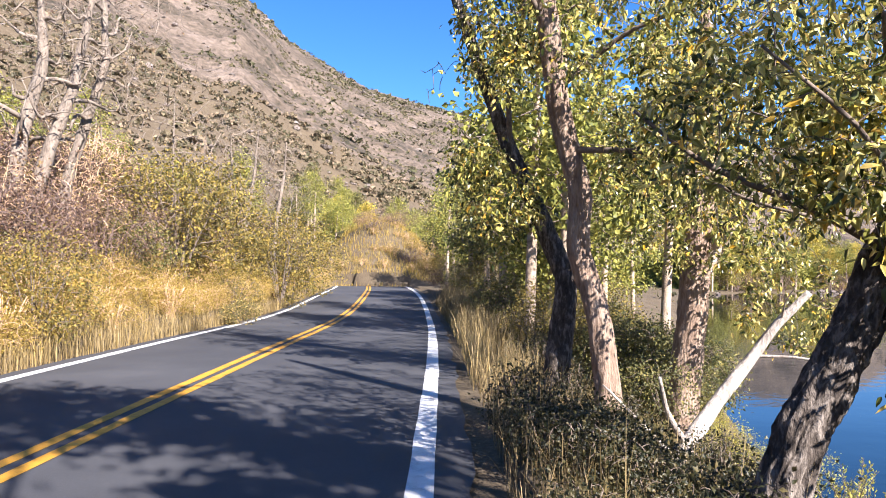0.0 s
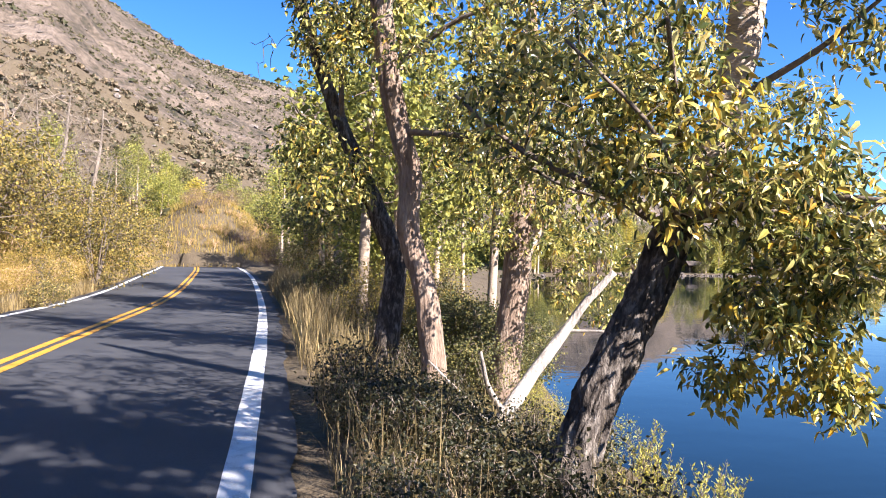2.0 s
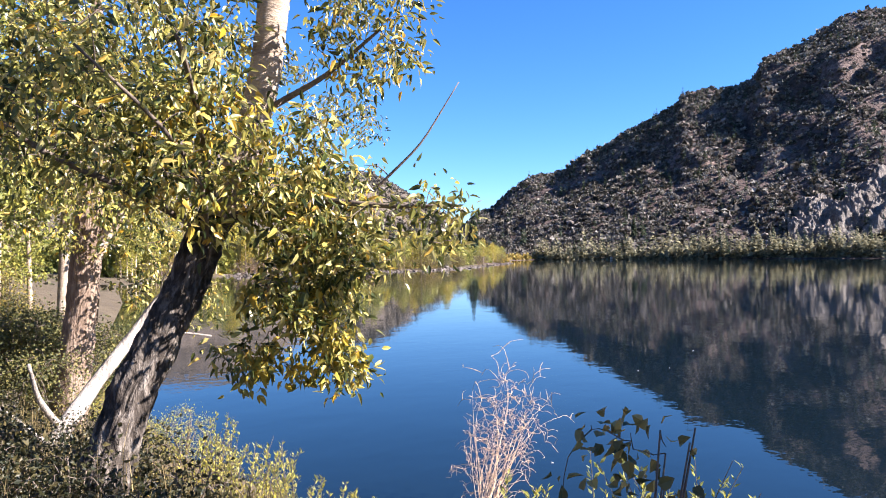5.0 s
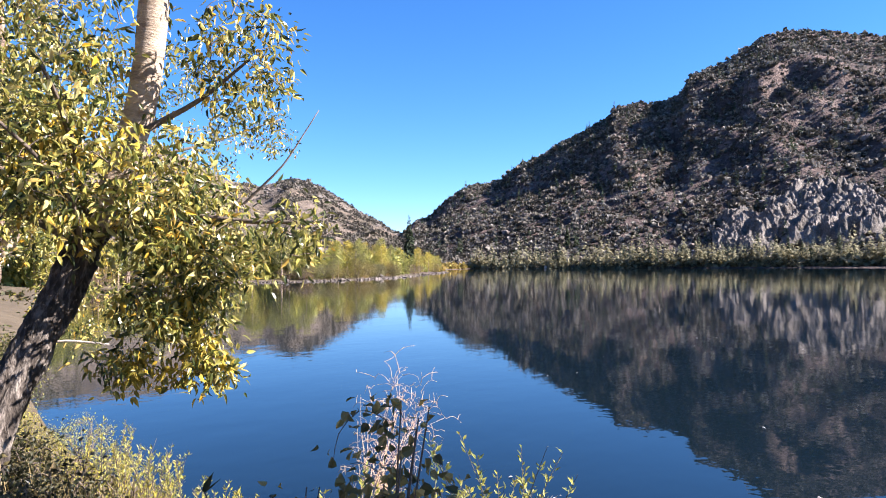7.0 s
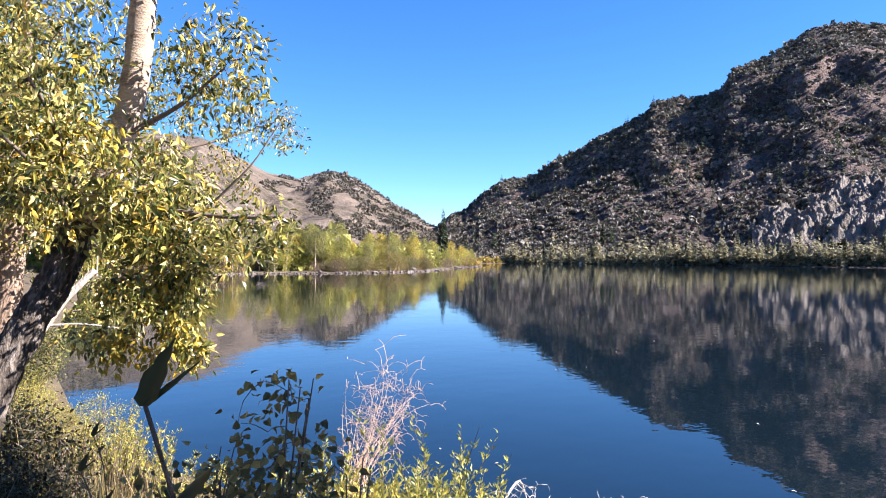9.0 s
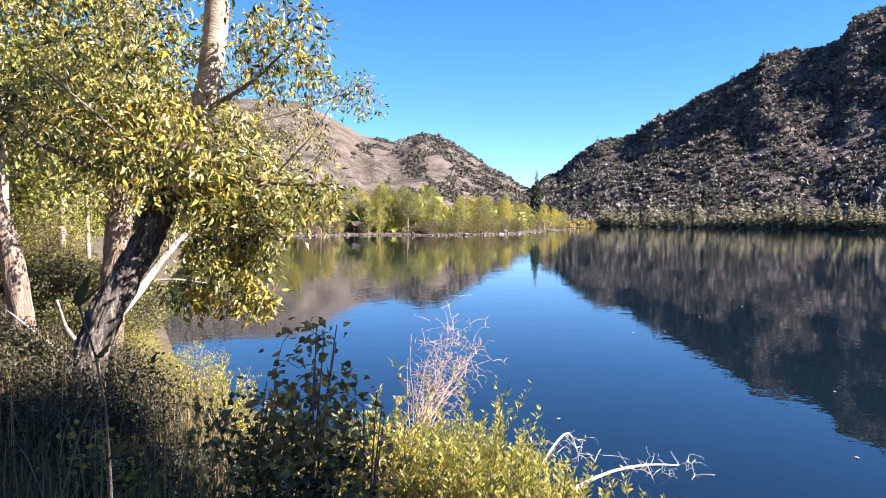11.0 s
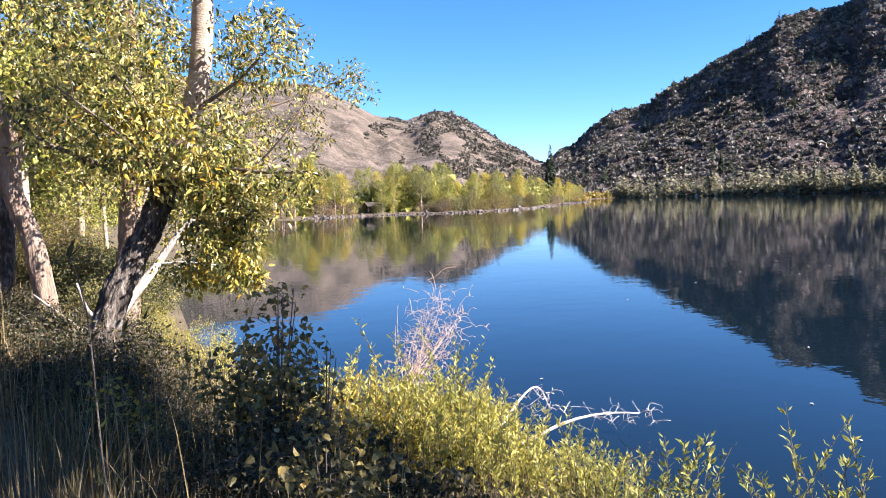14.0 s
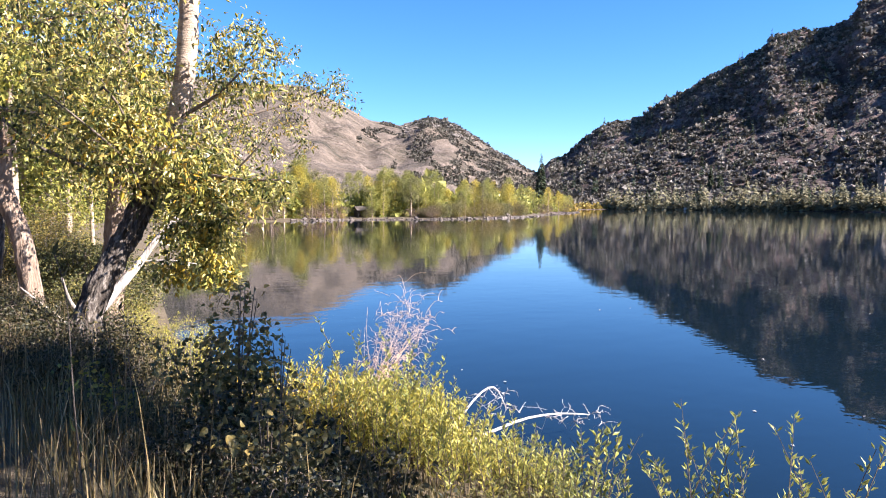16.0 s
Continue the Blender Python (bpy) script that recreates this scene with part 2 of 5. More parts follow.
class Tubes:
    """Collects tapered, slightly uneven round limbs into one mesh."""

    def __init__(self):
        self.v, self.f, self.n = [], [], 0

    def add(self, pts, radii, sides=7, uneven=0.0, rng=RNG):
        pts = np.asarray(pts, float)
        radii = np.broadcast_to(np.asarray(radii, float), (len(pts),))
        tan = np.gradient(pts, axis=0)
        tan /= np.linalg.norm(tan, axis=1, keepdims=True) + 1e-9
        ref = np.array([0.0, 0, 1]) if abs(tan[0, 2]) < 0.9 else np.array([1.0, 0, 0])
        u = np.cross(tan, ref)
        u /= np.linalg.norm(u, axis=1, keepdims=True) + 1e-9
        w = np.cross(tan, u)
        ang = np.linspace(0, 2 * np.pi, sides, endpoint=False)
        rr = radii[:, None] * (1 + uneven * rng.normal(size=(len(pts), sides)))
        ring = pts[:, None] + rr[..., None] * (np.cos(ang)[None, :, None] * u[:, None] + np.sin(ang)[None, :, None] * w[:, None])
        self.v.append(ring.reshape(-1, 3))
        i = np.arange(len(pts) - 1)[:, None] * sides
        j = np.arange(sides)[None]
        k = (j + 1) % sides
        q = np.stack([i + j, i + k, i + k + sides, i + j + sides], -1).reshape(-1, 4) + self.n
        self.f += q.tolist()
        self.f.append([self.n + (len(pts) - 1) * sides + a for a in range(sides)])
        self.n += len(pts) * sides

    def verts(self):
        return np.concatenate(self.v) if self.v else np.zeros((0, 3))


def smooth_path(pts, n):
    """A smooth line of n points through a few given ones."""
    p = np.asarray(pts, float)
    s = np.concatenate([[0], np.cumsum(np.linalg.norm(np.diff(p, axis=0), axis=1))])
    t = np.linspace(0, s[-1], n)
    q = np.stack([np.interp(t, s, p[:, a]) for a in range(3)], 1)
    for _ in range(max(1, n // len(p) // 2)):
        q[1:-1] = 0.25 * q[:-2] + 0.5 * q[1:-1] + 0.25 * q[2:]
    return q


def leaf_mesh(pos, along, normal, length, width):
    """Small folded pointed leaves, four triangles each."""
    n = len(pos)
    along = along / (np.linalg.norm(along, axis=1, keepdims=True) + 1e-9)
    side = np.cross(along, normal)
    side /= np.linalg.norm(side, axis=1, keepdims=True) + 1e-9
    up = np.cross(side, along)
    L, W = np.broadcast_to(length, (n,))[:, None], np.broadcast_to(width, (n,))[:, None]
    v = np.stack([pos, pos + along * L * 0.42 + side * W + up * W * 0.35, pos + along * L * 0.45, pos + along * L * 0.42 - side * W + up * W * 0.35,
                  pos + along * L - up * L * 0.12], 1).reshape(-1, 3)
    base = np.arange(n)[:, None] * 5
    f = np.concatenate([base + np.array(t)[None] for t in ((0, 2, 1), (0, 3, 2), (1, 2, 4), (2, 3, 4))], 1).reshape(-1, 3)
    return v, f


def broad_leaf_mesh(pos, along, normal, length, width):
    """Ovate leaves with a curved blade and a raised fold, for trees seen close by: eight triangles each."""
    n = len(pos)
    along = along / (np.linalg.norm(along, axis=1, keepdims=True) + 1e-9)
    side = np.cross(along, normal)
    side /= np.linalg.norm(side, axis=1, keepdims=True) + 1e-9
    up = np.cross(side, along)
    L, W = np.broadcast_to(length, (n,))[:, None], np.broadcast_to(width, (n,))[:, None]

    def at(f, w, h):
        return pos + along * L * f + side * W * w + up * (W * h - L * 0.22 * f * f)
    v = np.stack([at(0, 0, 0), at(0.22, 0.85, 0.4), at(0.25, 0, 0), at(0.22, -0.85, 0.4), at(0.58, 0.72, 0.35), at(0.6, 0, 0), at(0.58, -0.72, 0.35), at(1.0, 0, 0)], 1).reshape(-1, 3)
    base = np.arange(n)[:, None] * 8
    f = np.concatenate([base + np.array(t)[None] for t in ((0, 2, 1), (0, 3, 2), (1, 2, 5), (1, 5, 4), (2, 3, 6), (2, 6, 5), (4, 5, 7), (5, 6, 7))], 1).reshape(-1, 3)
    return v, f


def unit(v):
    return v / (np.linalg.norm(v, axis=-1, keepdims=True) + 1e-9)


class Crown:
    """Grows branchlets from limbs towards points of a crown, and hangs leaves on them."""

    def __init__(self, rng):
        self.rng, self.tubes, self.nodes = rng, Tubes(), []
        self.lp, self.la, self.ln, self.ls = [], [], [], []

    def limb(self, pts, r0, r1, n=10, sides=6):
        q = smooth_path(pts, n)
        self.tubes.add(q, np.linspace(r0, r1, n), sides, 0.05, self.rng)
        self.nodes.append(q[1:])
        return q

    def seed(self, pts):
        self.nodes.append(np.asarray(pts, float).reshape(-1, 3))

    def grow(self, targets, leaves=12, size=0.07, r=0.008, spread=0.16, droop=0.6, sides=4, lift=0.1):
        rng = self.rng
        nodes = np.concatenate(self.nodes)
        cap = np.zeros((len(nodes) + 3 * len(targets), 3))
        cap[:len(nodes)] = nodes
        m = len(nodes)
        near = [np.min(np.sum((nodes - t) ** 2, 1)) for t in targets]
        for t in np.asarray(targets)[np.argsort(near)]:
            d = cap[:m] - t
            s = cap[np.argmin(np.sum(d * d, 1))].copy()
            L = np.linalg.norm(t - s)
            mid = 0.5 * (s + t) + rng.normal(size=3) * 0.1 * L + np.array([0, 0, lift * L])
            tip = t + np.array([0, 0, -0.05 * L])
            q = smooth_path([s, mid, tip], 5)
            self.tubes.add(q, np.linspace(r * min(1.6, 0.6 + L), r * 0.35, 5), sides, 0, rng)
            cap[m:m + 3] = q[2:5]
            m += 3
            if leaves:
                k = max(1, int(leaves * rng.uniform(0.6, 1.4)))
                w = rng.uniform(0.35, 1.0, k)[:, None]
                base = q[2] * (1 - w) + q[4] * w
                p = base + rng.normal(size=(k, 3)) * spread
                a = unit(p - base + rng.normal(size=(k, 3)) * 0.08) * (1 - droop) + np.array([0, 0, -droop]) + rng.normal(size=(k, 3)) * 0.35
                self.lp.append(p)
                self.la.append(a)
                self.ln.append(rng.normal(size=(k, 3)) + np.array([0, 0, 0.8]))
                self.ls.append(size * rng.uniform(0.6, 1.25, k))
        self.nodes = [cap[:m]]

    def finish(self, parent, bark, leaf, aspect=0.36, crown_label="", close=False):
        if self.tubes.v:
            part("twigwork", self.tubes.verts(), self.tubes.f, bark, parent, smooth=True, kind="stuff")
        if self.lp:
            s = np.concatenate(self.ls)
            v, f = (broad_leaf_mesh if close else leaf_mesh)(np.concatenate(self.lp), np.concatenate(self.la), np.concatenate(self.ln), s, s * aspect)
            part("crown", v, f, leaf, parent, crown_label, kind="stuff")


def in_ball(rng, n, centre, radii, shell=0.0):
    d = unit(rng.normal(size=(n, 3))) * (rng.uniform(shell ** 3, 1, (n, 1)) ** (1 / 3))
    return np.asarray(centre) + d * np.asarray(radii)


# ---- ground, lake and mountains ----
def lattice(ix, iy, seed):
    h = (ix.astype(np.int64) * 374761393 + iy.astype(np.int64) * 668265263 + seed * 982451653) & 0x7FFFFFFF
    h = ((h ^ (h >> 13)) * 1274126177) & 0x7FFFFFFF
    return ((h ^ (h >> 16)) & 0xFFFF) / 65535.0


def value_noise(x, y, seed=0):
    ix, iy = np.floor(x), np.floor(y)
    fx, fy = x - ix, y - iy
    fx, fy = fx * fx * (3 - 2 * fx), fy * fy * (3 - 2 * fy)
    a = lattice(ix, iy, seed) * (1 - fx) + lattice(ix + 1, iy, seed) * fx
    b = lattice(ix, iy + 1, seed) * (1 - fx) + lattice(ix + 1, iy + 1, seed) * fx
    return (a * (1 - fy) + b * fy) * 2 - 1


def fbm(x, y, octaves=4, seed=0):
    out, amp = 0.0, 1.0
    for o in range(octaves):
        out = out + amp * value_noise(x * 2 ** o + 17.3 * o, y * 2 ** o - 9.1 * o, seed + o)
        amp *= 0.5
    return out


LAKE = np.array([(6.9, -400), (6.8, -20), (6.5, 0), (6.35, 5), (5.7, 7.5), (5.5, 11), (6.0, 14), (8, 22), (12, 34), (20, 55), (30, 85), (42, 108), (60, 117), (77, 121), (95, 116),
                 (115, 121), (135, 131), (222, 191), (330, 290), (400, 322), (430, 250), (425, 100), (415, -100), (380, -400)], float)


def lake_distance(x, y):
    """Metres from the shore: positive on land, negative in the lake."""
    best, inside = np.full(x.shape, 1e9), np.zeros(x.shape, bool)
    for (ax, ay), (bx, by) in zip(LAKE, np.roll(LAKE, -1, 0)):
        t = np.clip(((x - ax) * (bx - ax) + (y - ay) * (by - ay)) / ((bx - ax) ** 2 + (by - ay) ** 2), 0, 1)
        best = np.minimum(best, np.hypot(x - ax - t * (bx - ax), y - ay - t * (by - ay)))
        cross = (ay > y) != (by > y)
        inside ^= cross & (x < (bx - ax) * (y - ay) / (by - ay + 1e-12) + ax)
    return np.where(inside, -best, best)


def road_right(y):
    """x of the right edge line."""
    return -0.15 - 0.0011 * np.maximum(y - 8, 0) ** 2


def road_z(y):
    dip = -0.24 * np.exp(-((y - 27) / 11.0) ** 2)
    return dip - 0.03 * np.maximum(y - 60, 0) ** 1.5


ROAD_WIDE = 5.75
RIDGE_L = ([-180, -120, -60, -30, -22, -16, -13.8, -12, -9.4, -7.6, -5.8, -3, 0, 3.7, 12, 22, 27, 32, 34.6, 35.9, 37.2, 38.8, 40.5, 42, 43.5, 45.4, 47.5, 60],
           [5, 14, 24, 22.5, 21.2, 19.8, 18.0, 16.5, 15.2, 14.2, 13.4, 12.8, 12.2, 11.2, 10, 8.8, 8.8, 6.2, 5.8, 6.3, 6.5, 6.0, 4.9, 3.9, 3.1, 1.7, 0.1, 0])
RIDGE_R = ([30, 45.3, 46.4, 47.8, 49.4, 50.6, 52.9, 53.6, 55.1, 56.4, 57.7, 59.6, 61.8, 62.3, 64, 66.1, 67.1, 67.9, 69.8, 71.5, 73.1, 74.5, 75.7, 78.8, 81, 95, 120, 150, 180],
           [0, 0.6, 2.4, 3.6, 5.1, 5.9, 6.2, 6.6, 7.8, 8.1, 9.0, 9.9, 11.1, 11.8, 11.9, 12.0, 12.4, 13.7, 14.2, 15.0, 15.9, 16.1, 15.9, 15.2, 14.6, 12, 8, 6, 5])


def height(x, y):
    r, az = np.hypot(x, y), np.degrees(np.arctan2(x, y))
    d = lake_distance(x, y)
    bank = np.interp(r, [40, 90], [0.335, 0.07])
    z = np.where(d > 0, np.minimum(WATER + bank * d, 0.012 * np.maximum(d - 6, 0)), WATER + np.maximum(0.3 * d, -4))
    z = z + np.where((d > 0.5) & (np.abs(d) < 400), 0.12 * fbm(x * 0.7, y * 0.7, 3, 3), 0)
    # the road's bench, and the bank that rises beyond it
    left, right = road_right(y) - ROAD_WIDE - 0.35, road_right(y) + 0.45
    on = (x > left - 0.5) & (x < right + 0.3) & (y > -60) & (y < 66)
    beyond = np.clip(left - 0.8 - x, 0, None)
    rise = np.minimum(np.minimum(0.62 * beyond, 1.7 + 0.26 * np.maximum(beyond - 2.8, 0)), 11) * np.clip((90 - y) / 40, 0, 1) * np.clip((y + 200) / 100, 0, 1)
    z = np.where(beyond > 0, np.maximum(z, 0) + rise + 0.2 * fbm(x * 0.3, y * 0.3, 3, 8) * np.clip(beyond / 3, 0, 1), z)
    z = z + 6.4 * np.exp(-(((x + 7.0) / 7) ** 2 + ((y - 79) / 9) ** 2))
    z = np.where(on, road_z(y) - 0.04, z)
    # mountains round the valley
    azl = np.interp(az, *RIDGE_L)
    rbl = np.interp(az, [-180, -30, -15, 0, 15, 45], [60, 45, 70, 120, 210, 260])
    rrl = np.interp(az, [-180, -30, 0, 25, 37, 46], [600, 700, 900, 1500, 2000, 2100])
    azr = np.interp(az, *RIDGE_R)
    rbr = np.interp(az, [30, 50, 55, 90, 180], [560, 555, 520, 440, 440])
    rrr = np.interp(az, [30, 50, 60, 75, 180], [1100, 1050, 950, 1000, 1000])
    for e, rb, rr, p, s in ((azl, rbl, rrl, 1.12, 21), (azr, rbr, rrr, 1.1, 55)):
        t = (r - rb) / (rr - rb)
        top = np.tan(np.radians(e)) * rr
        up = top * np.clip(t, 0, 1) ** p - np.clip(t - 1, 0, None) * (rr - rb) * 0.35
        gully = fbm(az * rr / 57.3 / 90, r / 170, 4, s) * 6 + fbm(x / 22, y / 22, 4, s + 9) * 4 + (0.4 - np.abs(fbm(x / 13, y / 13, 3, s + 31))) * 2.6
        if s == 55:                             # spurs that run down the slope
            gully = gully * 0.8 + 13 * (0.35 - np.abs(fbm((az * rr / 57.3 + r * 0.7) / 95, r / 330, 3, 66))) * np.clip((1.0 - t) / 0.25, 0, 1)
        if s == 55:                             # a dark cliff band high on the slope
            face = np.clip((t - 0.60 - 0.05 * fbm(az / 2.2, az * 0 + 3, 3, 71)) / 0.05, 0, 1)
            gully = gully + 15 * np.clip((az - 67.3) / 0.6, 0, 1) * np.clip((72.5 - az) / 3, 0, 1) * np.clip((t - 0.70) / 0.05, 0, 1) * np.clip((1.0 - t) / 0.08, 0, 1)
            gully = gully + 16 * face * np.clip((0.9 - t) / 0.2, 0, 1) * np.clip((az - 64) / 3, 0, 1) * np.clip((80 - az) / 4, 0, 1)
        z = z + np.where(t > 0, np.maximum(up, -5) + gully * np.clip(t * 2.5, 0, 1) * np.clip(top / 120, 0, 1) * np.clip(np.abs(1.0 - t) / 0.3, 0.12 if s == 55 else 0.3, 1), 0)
    return z


def polar_sheet(name, az, rad, material, label):
    a, r = np.meshgrid(np.radians(az), rad, indexing="ij")
    x, y = np.sin(a) * r, np.cos(a) * r
    v = np.stack([x, y, height(x, y)], -1).reshape(-1, 3)
    n, m = len(az), len(rad)
    i, j = np.meshgrid(np.arange(n - 1), np.arange(m - 1), indexing="ij")
    k = (i * m + j).ravel()
    f = np.stack([k, k + 1, k + m + 1, k + m], 1)
    ob = part(name, v, f, material, None, label, smooth=True, kind="structure")
    return ob


AZ_L = np.concatenate([np.arange(-180, -40, 2.0), np.arange(-40, 46.01, 0.4)])
AZ_R = np.concatenate([np.arange(46.0, 96, 0.3), np.arange(96, 180.1, 2.0)])
near = np.geomspace(0.4, 250, 210)
tagged(polar_sheet("ground", np.concatenate([AZ_L, AZ_R[1:]]), np.concatenate([[0.01], near]), M_SOIL, "dry brown soil of the roadside and lake bank"), category="ground")
tagged(polar_sheet("mountain_west", AZ_L, np.concatenate([np.geomspace(250, 2300, 150), [3000, 4200]]), M_SLOPE_L, "sunlit tan mountainside dotted with scrub"), category="mountain")
tagged(polar_sheet("mountain_east", AZ_R, np.concatenate([np.geomspace(250, 1300, 170), [1700, 2500, 4200]]), M_SLOPE_R, "steep shaded rocky mountainside above the lake"), category="mountain")

ring = [(1.0, 700.0, WATER), (700.0, 700.0, WATER), (700.0, -420.0, WATER), (1.0, -420.0, WATER)]
tagged(part("water", ring, [[0, 3, 2, 1]], M_WATER, None, "calm deep blue lake mirroring the mountains", kind="structure"), category="lake")


# ---- road ----
def ribbon(name, x0, x1, y0, y1, lift, material, parent, step=0.5, wear=0.0):
    """A strip along the road between two offsets from the right edge line."""
    ys = np.arange(y0, y1 + 0.01, step)
    rr = road_right(ys)
    jit = RNG.normal(size=(2, len(ys))) * wear
    z = road_z(ys) + lift
    v = np.concatenate([np.stack([rr + x0 + jit[0], ys, z], 1), np.stack([rr + x1 + jit[1], ys, z], 1)])
    n = len(ys)
    f = [[i, n + i, n + i + 1, i + 1] for i in range(n - 1)]
    return part(name, v, f, material, parent, kind="structure" if parent is None else "")


road = tagged(ribbon("road", -ROAD_WIDE - 0.35, 0.38, -60, 66, 0.0, M_ASPHALT, None, 0.5, 0.03), "dark asphalt two-lane road in dappled shade", "road")
part_labels = (("edge_line", -0.10, 0.10, M_WHITE, "white painted edge line"), ("edge_line", -ROAD_WIDE - 0.09, -ROAD_WIDE + 0.09, M_WHITE, "white painted edge line"),
               ("centre_line", -3.33, -3.20, M_YELLOW, "yellow painted centre line"), ("centre_line", -3.09, -2.96, M_YELLOW, "yellow painted centre line"))
for nm, a, b, mt, lb in part_labels:
    tagged(ribbon(nm, a, b, -60, 66, 0.006, mt, road, 0.5, 0.004), lb)


GX, GY = np.arange(-40, 22.01, 0.25), np.arange(-30, 112.01, 0.25)
GZ = height(*np.meshgrid(GX, GY, indexing="ij"))


def ground_z(x, y):
    if -39 < x < 21 and -29 < y < 111:
        u, w = (x + 40) * 4, (y + 30) * 4
        i, j = int(u), int(w)
        u, w = u - i, w - j
        return float((GZ[i, j] * (1 - w) + GZ[i, j + 1] * w) * (1 - u) + (GZ[i + 1, j] * (1 - w) + GZ[i + 1, j + 1] * w) * u)
    return float(height(np.array([float(x)]), np.array([float(y)]))[0])


# ---- the lakeside cottonwoods ----
def trunk(parent, pts, radii, bark, n=26, sides=14, uneven=0.05, label="", name="trunk", furrow=0.0):
    t = Tubes()
    q = smooth_path(pts, n)
    s = np.linspace(0, 1, n)
    rr = np.interp(s, np.linspace(0, 1, len(radii)), radii)
    if furrow:
        t.add(q, rr, sides, 0)
        ang = np.arange(n * sides) % sides / sides * 2 * np.pi
        along = np.repeat(np.arange(n) * np.linalg.norm(q[-1] - q[0]) / n, sides)
        bumps = np.abs(fbm(np.cos(ang) * 3.0 + 9 + along * 0.7, np.sin(ang) * 3.0 + along * 1.9, 3, 31)) * 1.2 + 0.5 * np.abs(fbm(ang * 4.0, along * 5.0, 2, 32))
        v = t.verts()
        ctr = np.repeat(q, sides, 0)
        t.v = [v + unit(v - ctr) * ((0.45 - bumps) * furrow)[:, None]]
    else:
        t.add(q, rr, sides, uneven)
    part(name, t.verts(), t.f, bark, parent, label, smooth=True)
    return q


def leaning_tree():
    rng = np.random.default_rng(11)
    root = thing("cottonwood_tree", "leaning cottonwood with dark furrowed trunk and yellowing leaves on the bank", "tree", at=(0, 0, 0))
    q = trunk(root, [(1.9, 4.5, -0.75), (2.02, 4.45, 0.0), (2.23, 4.45, 0.58), (2.6, 4.5, 1.2), (2.86, 4.55, 1.75), (2.98, 4.5, 2.0)], [0.24, 0.18, 0.155, 0.145, 0.145, 0.12], M_BARK_DARK, 150, 44, 0.08, "dark deeply furrowed bark", furrow=0.05)
    p = trunk(root, [(2.9, 4.5, 1.8), (3.1, 4.45, 2.35), (3.25, 4.4, 2.9), (3.32, 4.35, 3.7), (3.35, 4.3, 5.0), (3.4, 4.3, 7.0)], [0.13, 0.125, 0.122, 0.118, 0.1, 0.05], M_BARK_PALE, 30, 14, 0.03, "smooth pale upper stem", "upper_stem")
    c = Crown(rng)
    c.seed(q[-26::3])
    c.seed(p)
    c.limb([(2.85, 4.5, 1.75), (3.2, 3.9, 1.95), (3.55, 3.3, 1.85), (3.85, 2.85, 1.85)], 0.045, 0.012)
    c.limb([(2.85, 4.5, 1.8), (2.6, 4.1, 2.3), (2.3, 3.7, 2.7), (2.1, 3.4, 2.8)], 0.04, 0.012)
    c.limb([(2.8, 4.5, 1.7), (2.2, 4.3, 1.95), (1.6, 4.4, 2.2), (1.2, 4.6, 2.6)], 0.035, 0.012)
    c.limb([(3.15, 4.4, 2.6), (3.5, 3.9, 2.9), (3.7, 3.5, 3.2)], 0.03, 0.01)
    c.limb([(2.75, 4.4, 1.6), (2.5, 3.9, 2.0), (2.1, 3.6, 2.3), (1.6, 3.6, 2.7)], 0.022, 0.008)
    c.limb([(3.0, 4.4, 2.2), (3.3, 3.9, 1.5), (3.4, 3.65, 0.95)], 0.02, 0.006)
    c.limb([(3.55, 3.35, 2.0), (3.75, 3.1, 2.3), (3.98, 2.95, 2.75)], 0.012, 0.004)
    blobs = [((2.75, 4.0, 2.2), (0.85, 0.7, 0.6), 130), ((3.3, 3.7, 1.9), (0.6, 0.6, 0.4), 70), ((3.75, 3.0, 1.8), (0.28, 0.3, 0.25), 16), ((3.25, 3.8, 1.2), (0.4, 0.4, 0.45), 26),
             ((3.42, 3.6, 0.75), (0.16, 0.2, 0.25), 10), ((3.4, 4.0, 1.25), (0.4, 0.4, 0.35), 34), ((3.5, 3.65, 1.55), (0.4, 0.35, 0.3), 26), ((2.95, 4.1, 0.75), (0.25, 0.25, 0.2), 9), ((1.9, 4.3, 2.4), (0.8, 0.6, 0.55), 80), ((2.75, 4.7, 3.1), (0.7, 0.6, 0.6), 46),
             ((3.75, 3.75, 3.25), (0.5, 0.5, 0.55), 46), ((2.3, 4.0, 3.1), (0.9, 0.8, 0.7), 60), ((3.3, 4.3, 5.0), (1.4, 1.4, 1.3), 90), ((1.7, 4.6, 4.3), (1.2, 1.2, 1.0), 70)]
    pts = np.concatenate([in_ball(rng, int(n * 1.1), ce, ra) for ce, ra, n in blobs])
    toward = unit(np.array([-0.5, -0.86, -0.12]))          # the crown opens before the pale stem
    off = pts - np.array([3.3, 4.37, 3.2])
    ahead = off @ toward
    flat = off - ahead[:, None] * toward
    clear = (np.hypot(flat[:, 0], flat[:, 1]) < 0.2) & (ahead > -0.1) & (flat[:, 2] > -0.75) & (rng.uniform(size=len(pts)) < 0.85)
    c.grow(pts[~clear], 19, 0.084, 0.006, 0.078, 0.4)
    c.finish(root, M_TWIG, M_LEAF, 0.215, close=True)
    low = Crown(rng)
    low.seed(c.nodes[0])
    ends = [((3.3, 3.85, 0.95), (0.3, 0.35, 0.4), 26), ((3.45, 3.6, 0.72), (0.13, 0.15, 0.2), 8), ((2.95, 4.1, 0.72), (0.22, 0.22, 0.16), 9), ((3.1, 4.0, 1.3), (0.3, 0.3, 0.3), 12), ((2.7, 4.0, 2.2), (0.8, 0.6, 0.5), 22)]
